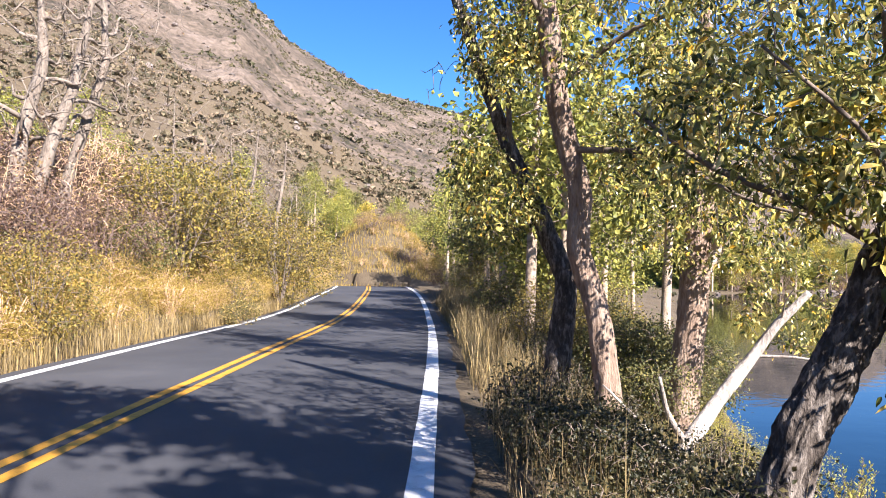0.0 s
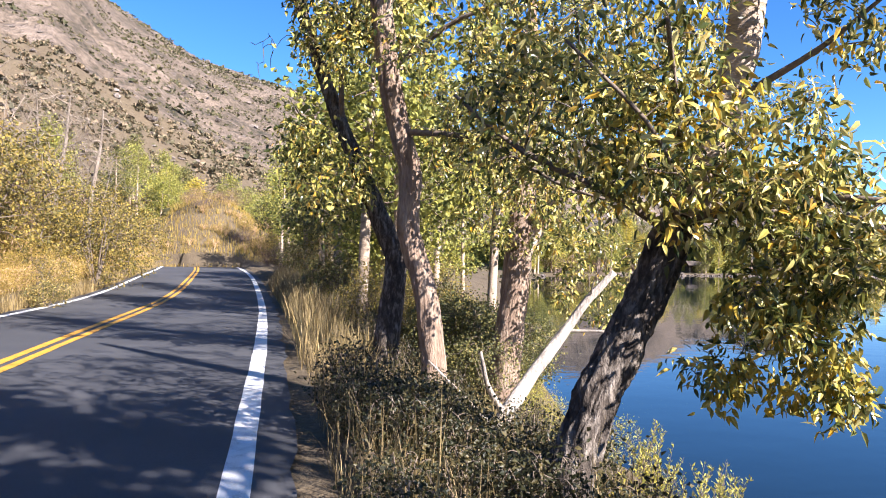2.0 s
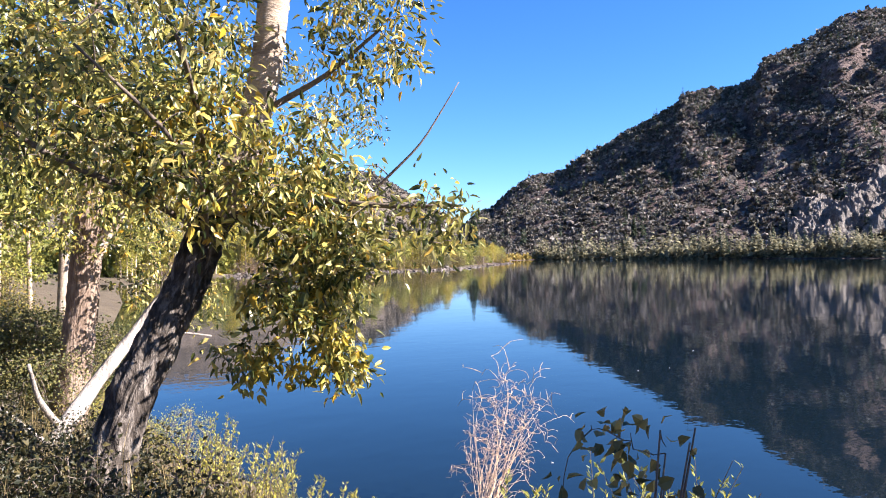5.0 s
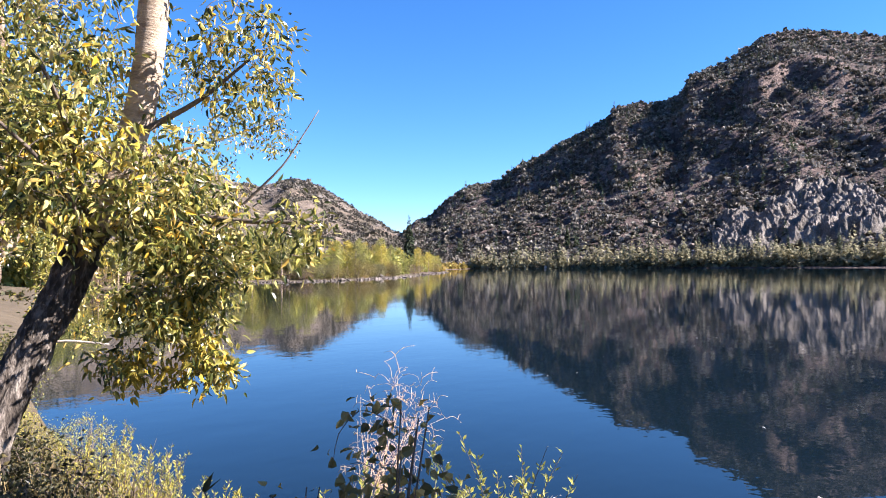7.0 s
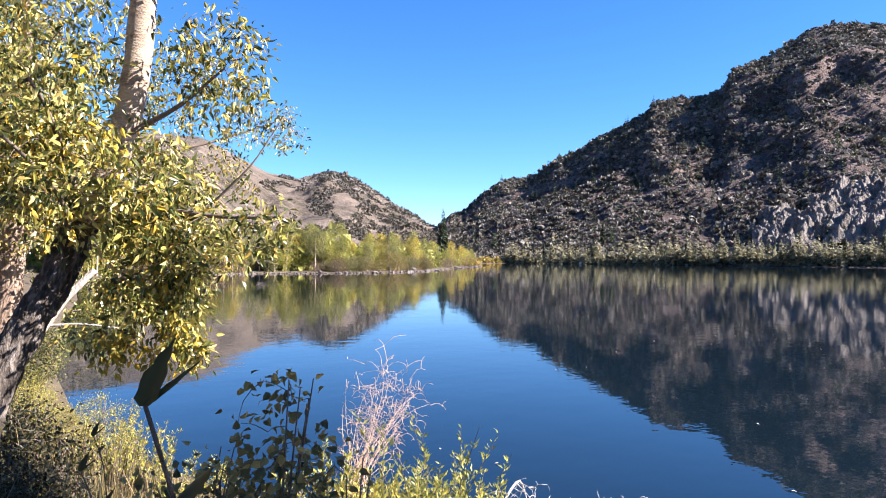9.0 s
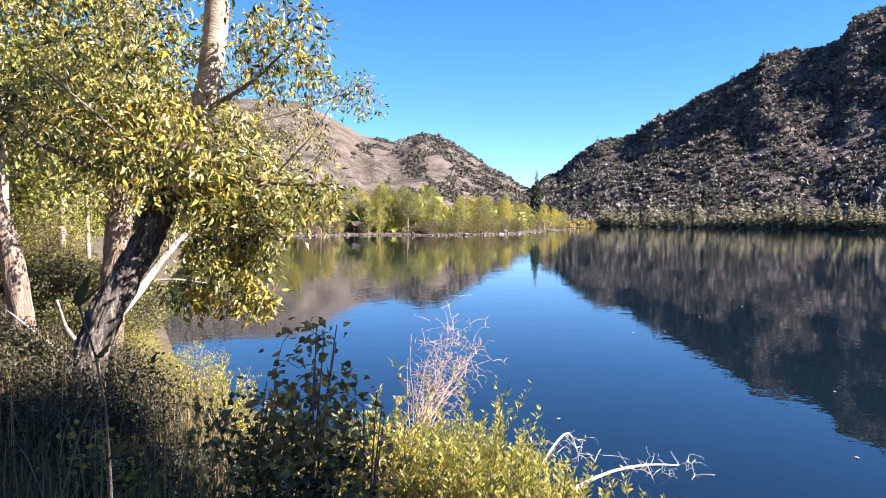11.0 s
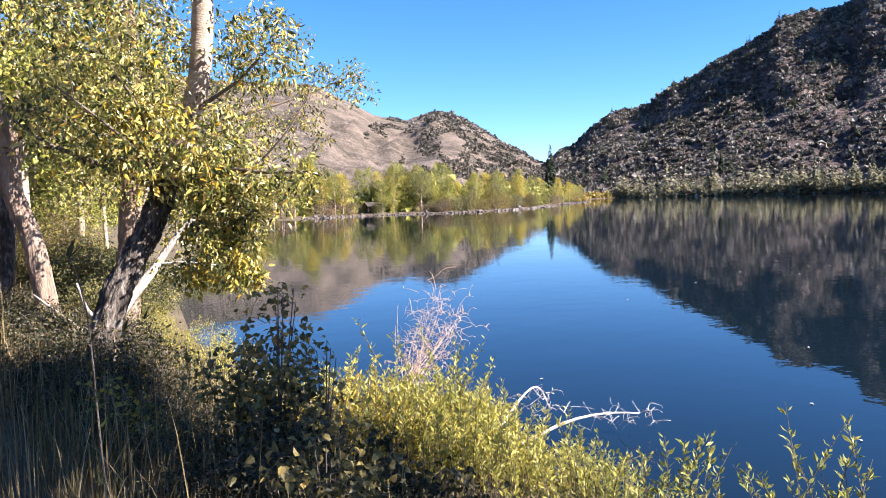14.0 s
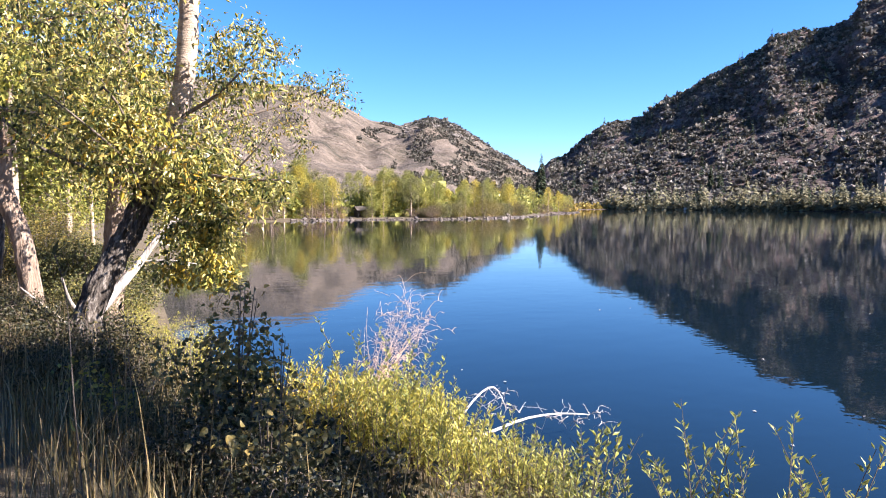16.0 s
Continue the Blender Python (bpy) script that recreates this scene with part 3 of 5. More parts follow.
    low.grow(np.concatenate([in_ball(rng, n, ce, ra) for ce, ra, n in ends]), 15, 0.085, 0.005, 0.06, 0.6)
    low.finish(root, M_TWIG, M_LEAF_YEL, 0.25, "yellow hanging leaves", True)


def back_trees():
    rng = np.random.default_rng(12)
    a = thing("cottonwood_tree", "tall tan-barked cottonwood with a crooked trunk beside the road", "tree")
    q = trunk(a, [(2.3, 9.75, -0.9), (2.24, 9.75, -0.05), (2.13, 9.77, 0.92), (1.84, 9.83, 1.85), (1.88, 9.82, 2.6), (1.55, 9.7, 3.7), (1.33, 9.5, 5.2), (1.2, 9.4, 8.0)], [0.2, 0.17, 0.16, 0.16, 0.15, 0.14, 0.12, 0.06], M_BARK_TAN, 170, 36, 0.05, "tan furrowed bark", furrow=0.028)
    c = Crown(rng)
    c.seed(q[66::3])
    c.limb([(1.7, 9.8, 3.2), (2.6, 8.6, 3.0), (3.2, 7.6, 2.3), (3.6, 7.0, 2.1)], 0.05, 0.015)
    c.limb([(1.5, 9.7, 4.0), (2.3, 9.0, 4.6), (3.2, 8.4, 4.8)], 0.05, 0.015)
    c.limb([(1.4, 9.6, 4.8), (0.7, 9.2, 5.8), (0.2, 8.8, 6.5)], 0.05, 0.015)
    blobs = [((2.7, 8.8, 3.6), (0.9, 1.0, 1.0), 80), ((3.2, 8.2, 3.0), (1.1, 1.0, 1.1), 110), ((1.6, 9.0, 5.0), (1.5, 1.4, 1.3), 110), ((3.4, 8.2, 4.6), (1.3, 1.2, 1.2), 90),
             ((2.3, 8.8, 7.0), (2.2, 2.2, 1.8), 110)]
    pts = np.concatenate([in_ball(rng, n, ce, ra) for ce, ra, n in blobs])
    c.grow(pts, 20, 0.095, 0.008, 0.085, 0.45)
    c.finish(a, M_TWIG, M_LEAF, 0.25, close=True)

    b = thing("cottonwood_tree", "dark leaning cottonwood with bare twigs reaching over the road", "tree")
    q = trunk(b, [(1.6, 10.4, -0.6), (1.65, 10.37, 0.15), (1.8, 10.34, 1.37), (1.45, 10.4, 2.2), (0.94, 10.46, 3.35), (0.51, 10.49, 4.5), (0.13, 10.5, 5.6), (-0.3, 10.6, 7.4)], [0.21, 0.18, 0.15, 0.125, 0.10, 0.08, 0.065, 0.03], M_BARK_DARK, 150, 30, 0.06, "dark patchy bark", furrow=0.025)
    c = Crown(rng)
    c.seed(q[52::3])
    c.limb([(0.95, 10.45, 3.3), (0.9, 10.2, 4.2), (1.1, 10.0, 5.2), (1.2, 9.9, 6.2)], 0.05, 0.015)
    blobs = [((0.9, 10.0, 2.4), (0.7, 0.7, 0.5), 60), ((0.4, 9.9, 3.05), (0.45, 0.4, 0.35), 40), ((0.75, 9.8, 4.5), (0.55, 0.5, 0.6), 44), ((0.9, 10.2, 5.4), (0.9, 0.9, 0.8), 60), ((0.3, 10.5, 6.8), (1.3, 1.3, 1.0), 70)]
    pts = np.concatenate([in_ball(rng, n, ce, ra) for ce, ra, n in blobs])
    c.grow(pts, 20, 0.095, 0.008, 0.085, 0.45)
    c.grow(in_ball(rng, 16, (-0.1, 10.4, 4.3), (0.4, 0.3, 0.4)), 0, 0.07, 0.008)
    c.finish(b, M_TWIG, M_LEAF, 0.25, close=True)

    d = thing("cottonwood_tree", "rough grey cottonwood at the water's edge", "tree")
    q = trunk(d, [(4.05, 12.4, -1.5), (4.1, 12.34, -0.9), (4.27, 12.28, 0.8), (4.35, 12.25, 2.0), (4.5, 12.2, 3.6), (4.4, 12.0, 6.5)], [0.3, 0.26, 0.24, 0.2, 0.15, 0.05], M_BARK_TAN, 140, 36, 0.06, "grey furrowed bark", furrow=0.035)
    trunk(d, [(4.25, 12.25, 1.1), (4.5, 12.1, 1.7), (4.85, 12.0, 2.4), (5.0, 11.9, 3.4)], [0.13, 0.11, 0.09, 0.04], M_BARK_PALE, 22, 12, 0.04, "pale side limb", "limb")
    c = Crown(rng)
    c.seed(q[48::3])
    c.limb([(4.3, 12.2, 2.0), (5.0, 11.5, 2.6), (5.6, 10.8, 2.6)], 0.05, 0.015)
    c.limb([(4.4, 12.2, 2.6), (3.6, 11.5, 3.3), (3.0, 11.0, 3.4)], 0.05, 0.015)
    c.limb([(4.45, 12.2, 2.8), (6.0, 11.7, 3.3), (7.8, 11.2, 3.9), (9.4, 11.0, 4.6)], 0.06, 0.012, 14)
    blobs = [((4.6, 11.4, 2.3), (1.6, 1.2, 1.0), 150), ((3.6, 11.5, 3.6), (1.5, 1.2, 1.2), 80), ((5.2, 11.4, 4.4), (1.6, 1.4, 1.5), 80), ((4.4, 12, 6.5), (2.0, 2.0, 1.6), 110), ((5.6, 11.4, 1.0), (0.9, 0.8, 0.8), 60), ((7.2, 11.2, 3.4), (1.6, 0.9, 1.1), 90), ((8.9, 11.0, 4.3), (0.9, 0.6, 0.6), 34), ((7.0, 11.3, 4.9), (1.5, 1.0, 1.0), 60)]
    pts = np.concatenate([in_ball(rng, n, ce, ra) for ce, ra, n in blobs])
    c.grow(pts, 20, 0.095, 0.008, 0.085, 0.45)
    c.finish(d, M_TWIG, M_LEAF, 0.25, close=True)

    e = thing("fallen_trunk", "bleached bare trunk leaning up from the bank", "dead tree")
    q = trunk(e, [(2.75, 8.5, -0.75), (2.95, 8.6, -0.5), (3.42, 8.95, -0.08), (3.9, 9.15, 0.41), (4.25, 9.1, 0.9), (4.6, 9.0, 1.3)], [0.105, 0.1, 0.088, 0.075, 0.06, 0.045], M_DEADWOOD, 60, 20, 0.03, furrow=0.012)
    c = Crown(rng)
    c.limb([(4.0, 9.15, 0.48), (4.4, 8.9, 0.5), (4.85, 8.7, 0.42)], 0.025, 0.012)
    c.limb([(4.3, 9.1, 0.95), (4.2, 8.8, 1.2), (4.25, 8.6, 1.4)], 0.016, 0.005)
    c.limb([(2.9, 8.6, -0.5), (2.6, 8.3, -0.1), (2.45, 8.1, 0.35)], 0.05, 0.02)
    c.limb([(2.7, 8.5, -0.6), (2.3, 8.4, -0.2), (1.9, 8.5, 0.2)], 0.035, 0.012)
    c.finish(e, M_DEADWOOD, M_LEAF)


leaning_tree()
back_trees()


# A tree out of view, added so that its crown shades road and bank.
def shade_tree(x, y, lean, seed, wide=3.4, high=3.2, low=None, masses=12):
    rng = np.random.default_rng(seed)
    z = ground_z(x, y)
    t = thing("cottonwood_tree", "unseen leafy cottonwood added to shade the road and bank", "tree", "shade trees")
    q = trunk(t, [(x, y, z - 0.3), (x + lean * 0.3, y, z + 3), (x + lean, y + 1.6, z + 7), (x + lean, y + 2.2, z + 11)], [0.25, 0.2, 0.14, 0.04], M_BARK_TAN)
    c = Crown(rng)
    c.seed(q[12:])
    for k in range(8):
        a = k * 2.4
        s = q[12 + k]
        c.limb([s, s + np.array([math.cos(a) * 1.4, math.sin(a) * 1.4, 0.8]), s + np.array([math.cos(a) * 2.8, math.sin(a) * 2.8, 1.2])], 0.05, 0.015)
    heads = in_ball(rng, masses, (x + lean, y + 2.2, z + 8.4), (wide, wide, high), 0.3)
    c.grow(np.concatenate([in_ball(rng, 26, h, (0.85, 0.85, 0.55)) for h in heads]), 22, 0.19, 0.01, 0.2)
    # an extra low mass of leaves, added to darken the bank
    if low:
        c.grow(in_ball(rng, 150, low, (1.4, 1.4, 0.9)), 18, 0.13, 0.01, 0.24)
    c.finish(t, M_TWIG, M_LEAF, 0.36)


shade_tree(4.3, -5.8, -0.9, 31, 2.7, 2.8, (4.7, -3.3, 5.0), 13)
shade_tree(4.6, -11.5, -0.2, 32)
shade_tree(5.4, -9.6, 0.3, 33, 2.5, 2.4, None, 9)
shade_tree(6.2, -9.3, 1.6, 34, 2.2, 1.9, None, 6)


# ---- aspen woods, conifers ----
def aspen(seed, tall, leaf, wide=1.0, bare=0.25):
    rng = np.random.default_rng(seed)
    t = thing("aspen_tree", "slender pale-trunked aspen with yellow-green leaves", "tree", "aspens round the lake")
    lean = rng.normal(size=2) * 0.25
    q = trunk(t, [(0, 0, -0.6), (lean[0] * 0.4, lean[1] * 0.4, tall * 0.4), (lean[0], lean[1], tall * 0.93)], [0.17, 0.13, 0.02], M_BARK_PALE, 10, 7, 0.03)
    c = Crown(rng)
    c.seed(q[2:])
    n = int(60 * wide * tall / 8)
    zz = rng.uniform(bare, 1.0, n) ** 0.9 * tall
    rad = wide * 2.4 * np.sin(np.clip((zz / tall - bare * 0.7) / (1 - bare * 0.7), 0.03, 1) * 2.6 + 0.25) * tall / 9 * rng.uniform(0.25, 1, n)
    an = rng.uniform(0, 6.283, n)
    c.grow(np.stack([np.cos(an) * rad, np.sin(an) * rad, zz], 1), 36, 0.2, 0.02, 0.3, 0.1, 3, -0.1)
    c.finish(t, M_TWIG, leaf, 0.42)
    return t


def conifer(seed, tall):
    rng = np.random.default_rng(seed)
    t = thing("conifer_tree", "dark narrow conifer on the lake shore", "tree", "shore conifers")
    trunk(t, [(0, 0, -0.5), (0, 0, tall * 0.5), (0, 0, tall * 0.98)], [0.22, 0.14, 0.02], M_BARK_DARK, 5, 6, 0.0)
    p, a, nn, s = [], [], [], []
    for z in np.arange(tall * 0.08, tall * 0.99, 0.42):
        w = (1 - z / tall) ** 0.8 * tall * 0.19 + 0.15
        k = int(7 + 5 * (1 - z / tall))
        an = rng.uniform(0, 6.283, k)
        ln = w * rng.uniform(0.65, 1.15, k)
        p.append(np.stack([np.cos(an) * 0.05, np.sin(an) * 0.05, np.full(k, z) + rng.normal(size=k) * 0.1], 1))
        a.append(np.stack([np.cos(an), np.sin(an), np.full(k, -0.35)], 1))
        nn.append(np.tile([0, 0, 1.0], (k, 1)) + rng.normal(size=(k, 3)) * 0.3)
        s.append(ln)
    s = np.concatenate(s)
    v, f = leaf_mesh(np.concatenate(p), np.concatenate(a), np.concatenate(nn), s, s * 0.3)
    part("crown", v, f, M_CONIFER, t, kind="stuff")
    return t


def placed(ob, x, y, turn, size, sink=0.0):
    m = pose(x, y, ground_z(x, y) - sink, 0, 0, turn)
    c = copy_thing(ob, m)
    c.scale = (size, size, size)
    return c


def first_at(ob, x, y, size=1.0):
    ob.location = (x, y, ground_z(x, y))
    ob.scale = (size, size, size)


wood = np.random.default_rng(5)
SHORE_SPOTS = []
kinds = [aspen(101, 9.0, M_ASPEN), aspen(102, 11.0, M_ASPEN_GRN, 0.9, 0.35), aspen(103, 8.0, M_ASPEN_GRN, 1.1), aspen(104, 10.0, M_ASPEN_GRN, 1.0, 0.3), aspen(105, 7.0, M_WILLOW, 1.2, 0.1), aspen(106, 9.5, M_LEAF_YEL, 0.9, 0.3), aspen(107, 8.5, M_OLIVE, 1.1, 0.3)]
for k, o in enumerate(kinds):
    first_at(o, 70 + 13 * k, 134 + 3 * k, 0.8)
# along the far left shore
shore = LAKE[11:19]
for k in range(180):
    s = wood.uniform(0, 1) ** 1.5 * (len(shore) - 1.001)
    i = int(s)
    p = shore[i] * (1 - s + i) + shore[i + 1] * (s - i)
    t = unit(shore[i + 1] - shore[i])
    off = np.array([-t[1], t[0]]) * (3.5 + wood.uniform(0, 1) ** 1.4 * (10 + 2.5 * s))
    x, y = p + off
    placed(kinds[wood.integers(7)], x, y, wood.uniform(0, 360), wood.uniform(0.62, 0.95) * (1.15 if s < 3 else 1.0))
# round the bend of the road
for k in range(52):
    az, r = wood.uniform(-12, 9), wood.uniform(84, 140)
    x, y = r * math.sin(radians(az)), r * math.cos(radians(az))
    placed(kinds[(2, 3, 3, 2, 0, 6, 4)[wood.integers(7)]], x, y, wood.uniform(0, 360), wood.uniform(0.75, 1.15))
for k in range(40):
    y = wood.uniform(16, 75)
    x = road_right(y) + wood.uniform(1.6, 5.5) * (1 + y / 90)
    placed(kinds[(1, 2, 3, 6, 6)[wood.integers(5)]], x, y, wood.uniform(0, 360), wood.uniform(0.5, 0.9))

pines = [conifer(201, 15.0), conifer(202, 12.0), conifer(203, 18.0)]
first_at(pines[0], 249.3, 239.9, 1.7)
first_at(pines[1], 470, 280)
first_at(pines[2], 475, 290)
for k in range(100):
    az = 50.5 + 45 * wood.uniform(0, 1)
    r = np.interp(az, [50, 53, 60, 75, 90, 100], [526, 506, 496, 458, 448, 456]) + abs(wood.normal()) * 12
    placed(pines[wood.integers(3)], r * math.sin(radians(az)), r * math.cos(radians(az)), wood.uniform(0, 360), wood.uniform(0.55, 1.05))

# low growth along the far shore
for k in range(46):
    s = wood.uniform(0, 1) ** 0.7 * (len(shore) - 1.001)
    i = int(s)
    p = shore[i] * (1 - s + i) + shore[i + 1] * (s - i)
    t = unit(shore[i + 1] - shore[i])
    SHORE_SPOTS.append(p + np.array([-t[1], t[0]]) * (2.0 + abs(wood.normal()) * 2))


# ---- undergrowth ----
def blades(name, xy, tall, wide, material, label, category, seed, parent=None, lean=0.35):
    """Curved, pointed grass blades rooted on the ground at xy."""
    rng = np.random.default_rng(seed)
    n = len(xy)
    z = height(xy[:, 0], xy[:, 1]) - 0.03
    p = np.stack([xy[:, 0], xy[:, 1], z], 1)
    h = tall * rng.uniform(0.45, 1.15, n)
    an = rng.uniform(0, 6.283, n)
    out = np.stack([np.cos(an), np.sin(an), np.zeros(n)], 1)
    bend = (np.abs(rng.normal(size=n)) * lean * h)[:, None]
    side = np.stack([-np.sin(an), np.cos(an), np.zeros(n)], 1) * (wide * rng.uniform(0.6, 1.3, n))[:, None]
    up = np.array([0, 0, 1.0])
    v = []
    for f, w in ((0, 1.0), (0.4, 0.9), (0.75, 0.6)):
        c = p + up * (h * f)[:, None] + out * bend * f * f
        v += [c - side * w, c + side * w]
    v.append(p + up * (h * (1 - 0.12 * lean))[:, None] + out * bend)
    v = np.stack(v, 1).reshape(-1, 3)
    b = np.arange(n)[:, None] * 7
    f = np.concatenate([b + np.array(t)[None] for t in ((0, 1, 3), (0, 3, 2), (2, 3, 5), (2, 5, 4), (4, 5, 6))], 1).reshape(-1, 3)
    return tagged(part(name, v, f, material, parent, label, kind="stuff"), category=category)


def bush(name, label, seed, wide, tall, leaf, twig, targets=60, leaves=14, size=0.05, aspect=0.36, stems=7, spread=0.12, droop=0.2, group="roadside bushes"):
    """A many-stemmed bush, rooted at its origin."""
    rng = np.random.default_rng(seed)
    t = thing(name, label, "bush", group)
    c = Crown(rng)
    for k in range(stems):
        a, w = rng.uniform(0, 6.283), wide * rng.uniform(0.15, 0.6)
        c.limb([(0, 0, -0.15), (math.cos(a) * w * 0.4, math.sin(a) * w * 0.4, tall * 0.35), (math.cos(a) * w, math.sin(a) * w, tall * rng.uniform(0.6, 0.9))], 0.012 + 0.008 * tall, 0.005, 6, 5)
    p = in_ball(rng, targets, (0, 0, tall * 0.52), (wide, wide, tall * 0.5), 0.3)
    c.grow(p, leaves, size, (0.005 if leaves > 5 else 0.008) + 0.003 * tall, spread, droop, 3, 0.1)
    c.finish(t, twig, leaf, aspect)
    return t


bush_kinds = {
    "rust": [bush("brush_bush", "rusty brown leafless-looking brush on the slope", 301, 1.4, 1.9, M_RUST, M_BRUSHTWIG, 300, 10, 0.05),
             bush("brush_bush", "rusty brown leafless-looking brush on the slope", 302, 1.7, 1.6, M_RUST, M_BRUSHTWIG, 300, 10, 0.05)],
    "olive": [bush("olive_bush", "olive green bush with some yellow leaves", 303, 1.2, 1.7, M_OLIVE, M_TWIG, 220, 22, 0.06),
              bush("olive_bush", "olive green bush with some yellow leaves", 304, 1.4, 2.3, M_BRUSHGOLD, M_TWIG, 240, 22, 0.06)],
    "gold": [bush("rabbitbrush_bush", "golden yellow feathery bush beside the road", 305, 0.55, 0.8, M_GOLD, M_PINKTWIG, 120, 18, 0.05, 0.14, 14, 0.07, -0.5),
             bush("rabbitbrush_bush", "golden yellow feathery bush beside the road", 306, 0.7, 0.65, M_GOLD, M_PINKTWIG, 120, 18, 0.05, 0.14, 14, 0.07, -0.5)],
    "amber": [bush("amber_bush", "amber and yellow-green bush on the verge", 314, 0.8, 1.2, M_AMBER, M_PINKTWIG, 190, 20, 0.045, 0.3, 12, 0.09, -0.2),
              bush("amber_bush", "amber and yellow-green bush on the verge", 315, 0.95, 1.0, M_AMBER, M_PINKTWIG, 190, 20, 0.045, 0.3, 12, 0.09, -0.2)],
    "dead": [bush("dead_bush", "tangle of bleached bare twigs", 307, 1.5, 1.6, M_RUST, M_BRUSHTWIG, 380, 3, 0.06),
             bush("dead_bush", "tangle of bleached bare twigs", 308, 1.3, 2.6, M_RUST, M_PINKTWIG, 440, 3, 0.06)],
    # the first two weeds carry the bank's shade in their leaf colour
    "weed": [bush("leafy_weed", "leafy dull green weed, leaves darkened for the bank's shade", 309, 0.35, 0.55, M_SHADEWEED, M_TWIG, 70, 14, 0.042, 0.3, 6, 0.07, 0.1, "bank weeds"),
             bush("leafy_weed", "leafy dull green weed, leaves darkened for the bank's shade", 310, 0.3, 0.7, M_SHADEWEED, M_TWIG, 70, 14, 0.04, 0.28, 6, 0.06, 0.1, "bank weeds"),
             bush("leafy_weed", "yellow-leaved weed on the bank", 311, 0.3, 0.5, M_LEAF_YEL, M_TWIG, 24, 8, 0.05, 0.4, 5, 0.06, 0.1, "bank weeds")],
    "shore": [bush("willow_bush", "pale yellow-green willow bush at the water's edge", 312, 0.8, 1.3, M_WILLOW, M_TWIG, 150, 18, 0.05, 0.2, 12, 0.08, -0.3, "shore willows")],
}
used = set()


def plant(kind, x, y, size, rng, k=None):
    ks = bush_kinds[kind]
    o = ks[rng.integers(len(ks)) if k is None else k]
    if o.name not in used:
        used.add(o.name)
        first_at(o, x, y, size)
        return o
    return placed(o, x, y, rng.uniform(0, 360), size)


for p in SHORE_SPOTS:
    q_ = np.random.default_rng(int(p[0] * 10))
    plant(q_.choice(["rust", "olive", "gold", "olive"]), p[0], p[1], q_.uniform(1.2, 2.2), q_)

# left verge and slope
lv = np.random.default_rng(41)
for k in range(180):
    y = 6 + 56 * lv.uniform() ** 1.2
    plant("gold", road_right(y) - ROAD_WIDE - 0.95 - abs(lv.normal()) * 0.9, y, lv.uniform(0.8, 1.4), lv)
for k in range(400):
    y = 5 + 60 * lv.uniform() ** 1.3
    d = 1.2 + 6.5 * lv.uniform() if k < 290 else 8 + 17 * lv.uniform()
    x = road_right(y) - ROAD_WIDE - 0.6 - d
    kind = lv.choice(["gold", "amber", "amber", "gold", "rust", "olive"]) if d < 2.6 else lv.choice(["rust", "rust", "dead", "rust", "dead", "rust", "rust", "olive"])
    plant(kind, x, y, lv.uniform(0.8, 1.3) * (1.3 if d > 5 else 0.95), lv)
for k in range(70):
    x, y = lv.uniform(-22, 0), lv.uniform(67, 86)
    plant(lv.choice(["gold", "gold", "amber", "gold", "rust"]), x, y, lv.uniform(0.8, 1.4), lv)
for x, y, s in ((-8.4, 22.5, 1.9), (-9.4, 24.0, 1.6), (-7.1, 31.2, 1.8), (-6.9, 23.4, 0.8), (-7.6, 39.3, 1.7), (-9.6, 29.0, 1.9), (-7.0, 12.3, 0.9), (-8.4, 35.0, 1.7)):
    plant("olive", x, y, s, lv, 1)
bx = bush("dark_bush", "dark green dense bush at the edge of the road", 313, 0.55, 0.75, M_DARKLEAF, M_TWIG, 110, 18, 0.06, 0.3, 10, 0.07, -0.2)
first_at(bx, -6.1, 21.5, 1.0)
gy = 6 + 56 * lv.uniform(size=12000) ** 1.25
gx = road_right(gy) - ROAD_WIDE - 0.42 - np.abs(lv.normal(size=12000)) * 0.75
blades("golden_grass", np.stack([gx, gy], 1), 0.58, 0.006, M_STRAW, "tall golden dry grass along the road's verge", "grass", 51)
gy = lv.uniform(2, 70, 6000)
gx = road_right(gy) - ROAD_WIDE - 1.5 - lv.uniform(0, 16, 6000)
blades("slope_grass", np.stack([gx, gy], 1), 0.32, 0.012, M_STRAW, "pale dry grass between the bushes of the slope", "grass", 52)
gx, gy = lv.uniform(-25, 2, 15000), lv.uniform(64, 90, 15000)
blades("cut_bank_grass", np.stack([gx, gy], 1), 0.6, 0.02, M_GOLD, "golden grass on the cut bank at the bend", "grass", 57)


